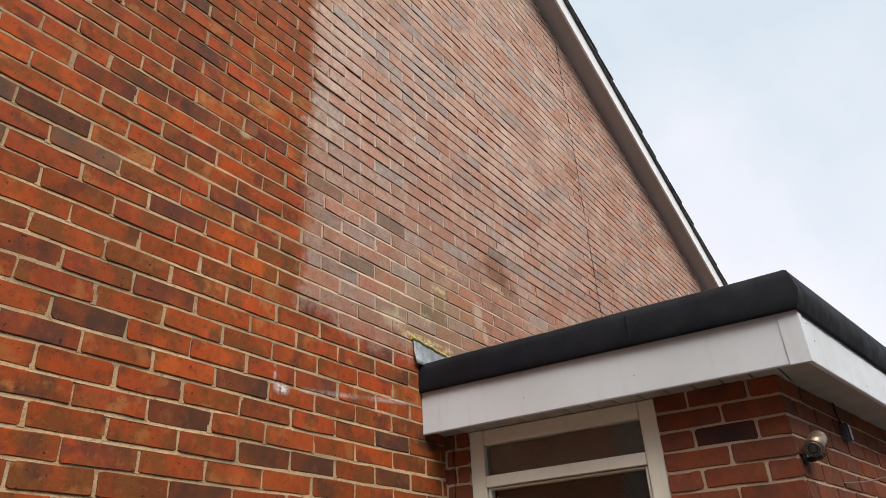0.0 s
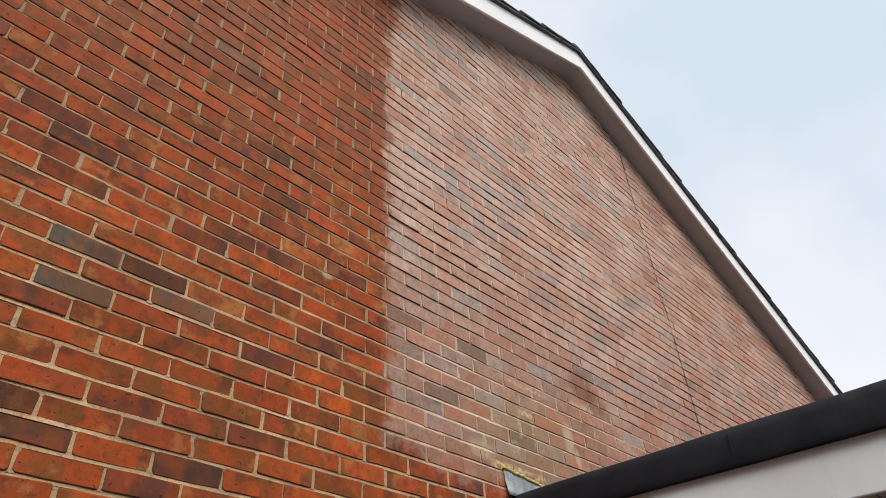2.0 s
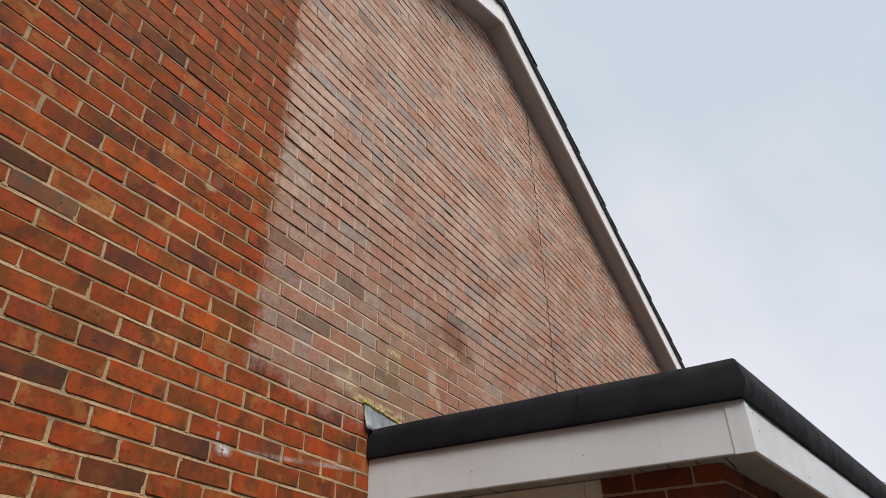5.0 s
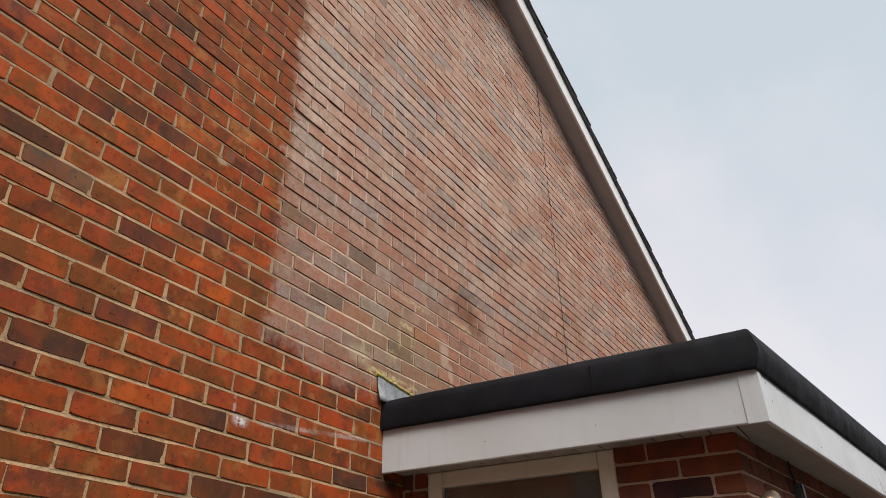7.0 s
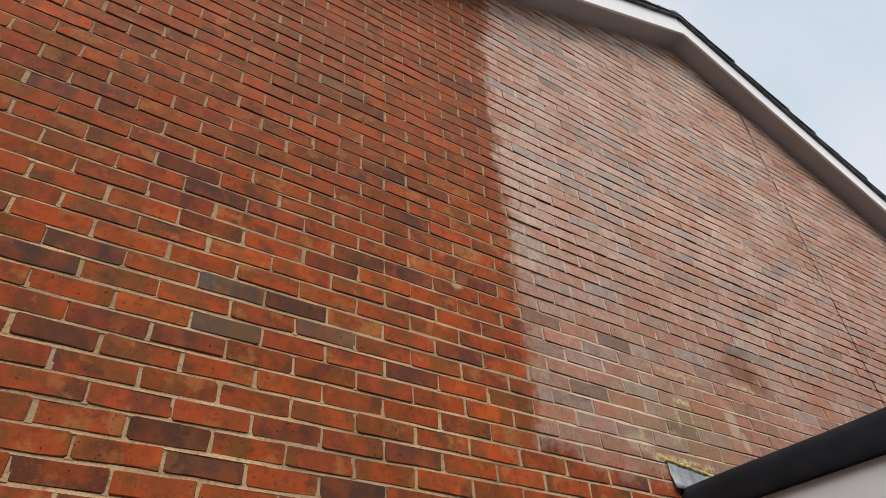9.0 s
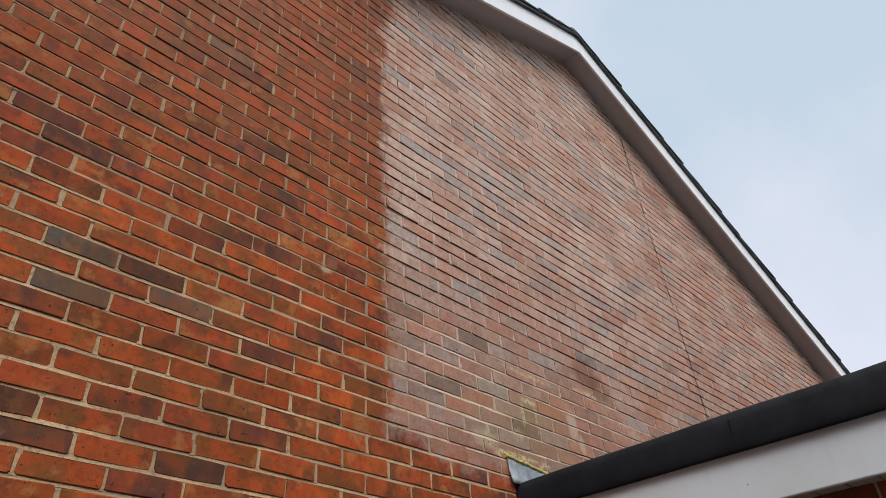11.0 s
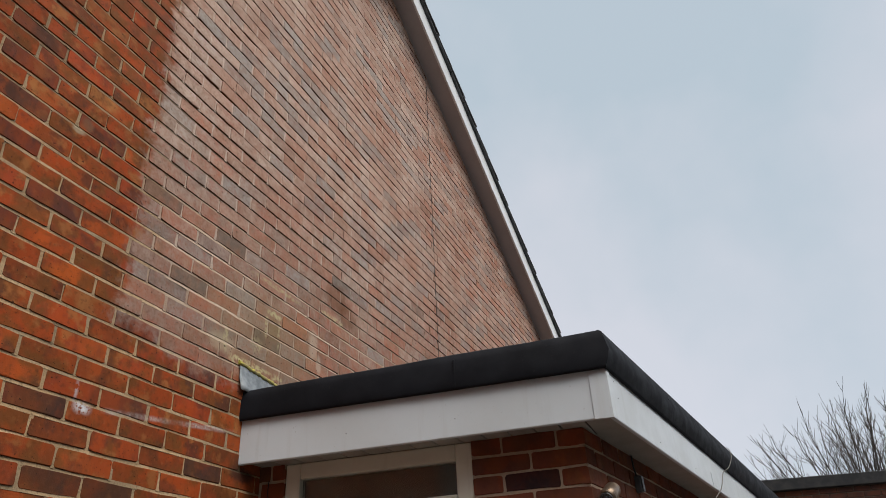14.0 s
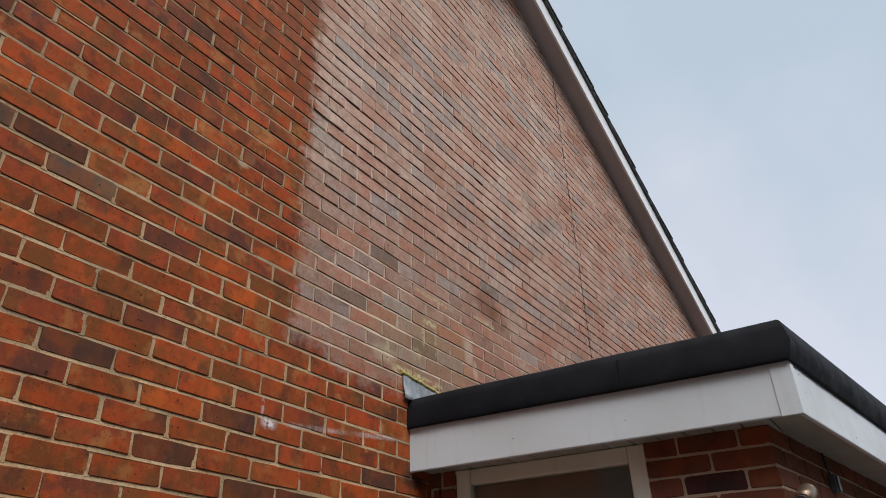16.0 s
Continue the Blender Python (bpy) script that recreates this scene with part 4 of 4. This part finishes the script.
# loose cable hung over the porch fascia
knots = [Vector(p) for p in ((*F(0.03, 4.42), RT + 0.045), (*F(-0.02, 4.40), RT + 0.040), (*F(-0.040, 4.32), RT - 0.03), (*F(-0.036, 4.12), FT + 0.005), (*F(-0.016, 3.97), FT - 0.05), (*F(-0.010, 3.86), FB + 0.05), (*F(-0.004, 3.74), FB - 0.01), (*F(0.02, 3.40), FB - 0.13), (*F(0.06, 2.95), FB - 0.24), (*F(0.11, 2.60), FB - 0.31), (*F(0.164, 2.40), FB - 0.33))]
wire = []
for a, b, c, d in zip(knots[:1] + knots, knots, knots[1:], knots[2:] + knots[-1:]):
    for t in (i / 5 for i in range(5)):
        wire.append(0.5 * (2 * b + (c - a) * t + (2 * a - 5 * b + 4 * c - d) * t * t + (3 * b - a - 3 * c + d) * t ** 3))
wire.append(knots[-1])
loose = part("loose_cable", tube(wire, 0.0026, 6), WIRE_GREY)
tagged(loose, "thin grey cable hanging over the porch fascia", "cable")


# ---- neighbour's brick garage ----
G0, G1, GZ = Vector((10.15, -1.2)), Vector((11.75, -8.6)), 3.36
gdir = (G1 - G0).normalized()
gin = Vector((-gdir.y, gdir.x))
gin = gin if gin.x > 0 else -gin
DARK_BRICK = [brick_material("dark_" + nm, b, a, 0.4, False) for nm, b, a in (("brick_red", (0.085, 0.036, 0.026), (0.06, 0.028, 0.022)), ("brick_brown", (0.06, 0.030, 0.024), (0.045, 0.024, 0.02)))]
DARK_MORTAR = material("dark_mortar", (0.12, 0.1, 0.08), 0.95, build=lambda n: (n.mix(n.noise(9.0, 4.0), (0.09, 0.075, 0.06), (0.15, 0.125, 0.10)), None, n.bump(n.noise(120.0), 0.4, 0.004)))
garage = thing("garage", "flat-roofed brick garage with a dark felt roof edge", "garage", at=(*G0, 0))
GM = Matrix.Translation((-G0.x, -G0.y, 0))
glen = (G1 - G0).length
gp = lambda u, d: tuple(G0 + gdir * u + gin * d)
bm = prism([gp(0, 0.009), gp(glen, 0.009), gp(glen, 5), gp(0, 5)], 0, GZ - 0.15)
bmesh.ops.transform(bm, matrix=GM, verts=bm.verts)
part("wall", bm, DARK_MORTAR, garage)
bm = prism([gp(-0.05, -0.06), gp(glen + 0.05, -0.06), gp(glen + 0.05, 5.05), gp(-0.05, 5.05)], GZ - 0.16, GZ, 0.012)
bmesh.ops.transform(bm, matrix=GM, verts=bm.verts)
part("roof_edge", bm, GREY_FELT, garage, "dark grey felt roof edge")
g_bricks = []
rng = random.Random(31)
for k in range(44):
    a = -0.1125 * (k % 2)
    z0 = GZ - 0.165 - 0.075 * (k + 1) + 0.005
    if z0 < 0.02:
        break
    while a < glen:
        g_bricks.append((max(a, 0) + 0.005, min(a + 0.225, glen) - 0.005, z0, z0 + 0.065, rng.choice((0, 1, 1))))
        a += 0.225
g_bricks = [b for b in g_bricks if b[1] - b[0] > 0.03]
joined_bricks("brickwork", g_bricks, lambda u, d, z: tuple(Vector((*gp(u, d), z)) - Vector((G0.x, G0.y, 0))), DARK_BRICK, garage, "dark red bricks", 32)


# ---- bare tree behind the garage ----
tree = thing("bare_tree", "leafless tree with a fan of thin upright twigs", "tree", at=(22.0, -5.2, 0))
rng = random.Random(17)
limb_bm, twig_bm = bmesh.new(), bmesh.new()


def shoot(bm, p, d, length, r0, r1, lift, wander, steps=5):
    """A tapered, slightly crooked stem that bends upwards; returns its points and their directions."""
    pts, dirs, radii = [p.copy()], [d.copy()], [r0]
    for i in range(steps):
        d = (d + Vector((rng.gauss(0, wander), rng.gauss(0, wander), lift))).normalized()
        p = p + d * (length / steps)
        pts.append(p.copy())
        dirs.append(d.copy())
        radii.append(r0 + (r1 - r0) * (i + 1) / steps)
    tube(pts, radii, 6 if r0 > 0.03 else 4, bm)
    return pts, dirs


def aside(d, spread):
    side = d.orthogonal().normalized()
    side.rotate(Matrix.Rotation(rng.uniform(0, 2 * math.pi), 3, d))
    return (d + side * spread + Vector((0, 0, 0.12))).normalized()


tube([Vector((0, 0, 0)), Vector((0.05, 0.03, 1.4)), Vector((0.0, 0.0, 2.9))], [0.26, 0.20, 0.17], 10, limb_bm)
for i in range(30):
    tilt, turn_z = radians(5 + 50 * ((i * 0.618 + 0.1) % 1.0)), i * 2.39996
    d = Vector((math.sin(tilt) * math.cos(turn_z), math.sin(tilt) * math.sin(turn_z), math.cos(tilt)))
    limb, heads = shoot(limb_bm, Vector((0, 0, 2.7)), d, rng.uniform(3.3, 4.2), 0.042, 0.009, 0.06, 0.06, 8)
    for k in range(3, 9):
        for _ in range(2 if k < 8 else 1):
            twig, ways = shoot(twig_bm, limb[k], aside(heads[k], rng.uniform(0.25, 0.75)), rng.uniform(0.5, 1.3) * (1.25 - k * 0.07), 0.011, 0.005, 0.13, 0.06, 5)
            for _ in range(3):
                q = rng.randint(1, 4)
                shoot(twig_bm, twig[q], aside(ways[q], rng.uniform(0.3, 0.8)), rng.uniform(0.22, 0.60), 0.007, 0.0045, 0.12, 0.05, 3)
part("trunk", limb_bm, BARK, tree, "grey-brown trunk and limbs")
tagged(part("twig_mass", twig_bm, BARK, tree, "fine bare twigs"), kind="stuff")

# ---- single bricks: porch walls and the nearest stretch of the gable ----
single_bricks(split_low(pier_bricks)[0], on_side, PORCH_BRICK, pier, 41)
single_bricks(split_low(stub_bricks)[0], on_side, PORCH_BRICK, stub, 42)
single_bricks(hi_f[:260], on_front, PORCH_BRICK, front, 43)
rng = random.Random(51)
SHAPES = {}
for t in range(len(BRICK)):
    for v in range(6):
        me = bpy.data.meshes.new("brick")
        me.from_pydata(brick_points(0.215, 0.0648, rng), [], BRICK_FACES)
        me.materials.append(BRICK[t])
        me.materials.append(ARRIS)
        me.polygons.foreach_set("material_index", [1] * RIM + [0] * (RIM + 1))
        SHAPES[t, v] = me
for a, b, z0, z1, t in near[:300]:
    ob = new("brick", SHAPES[t, rng.randrange(6)])
    ob.location = ((a + b) / 2, rng.uniform(-0.0015, 0.0015), (z0 + z1) / 2 + rng.uniform(-0.001, 0.001))
    ob.scale = ((b - a) / 0.215, 1, 1)
    ob.rotation_euler = (0, rng.uniform(-0.005, 0.005), 0)
    ob.parent = gable
if len(near) > 300:
    joined_bricks("brickwork_rest", near[300:], lambda u, d, z: (u, d, z), BRICK, gable, "weathered clay bricks", 52)
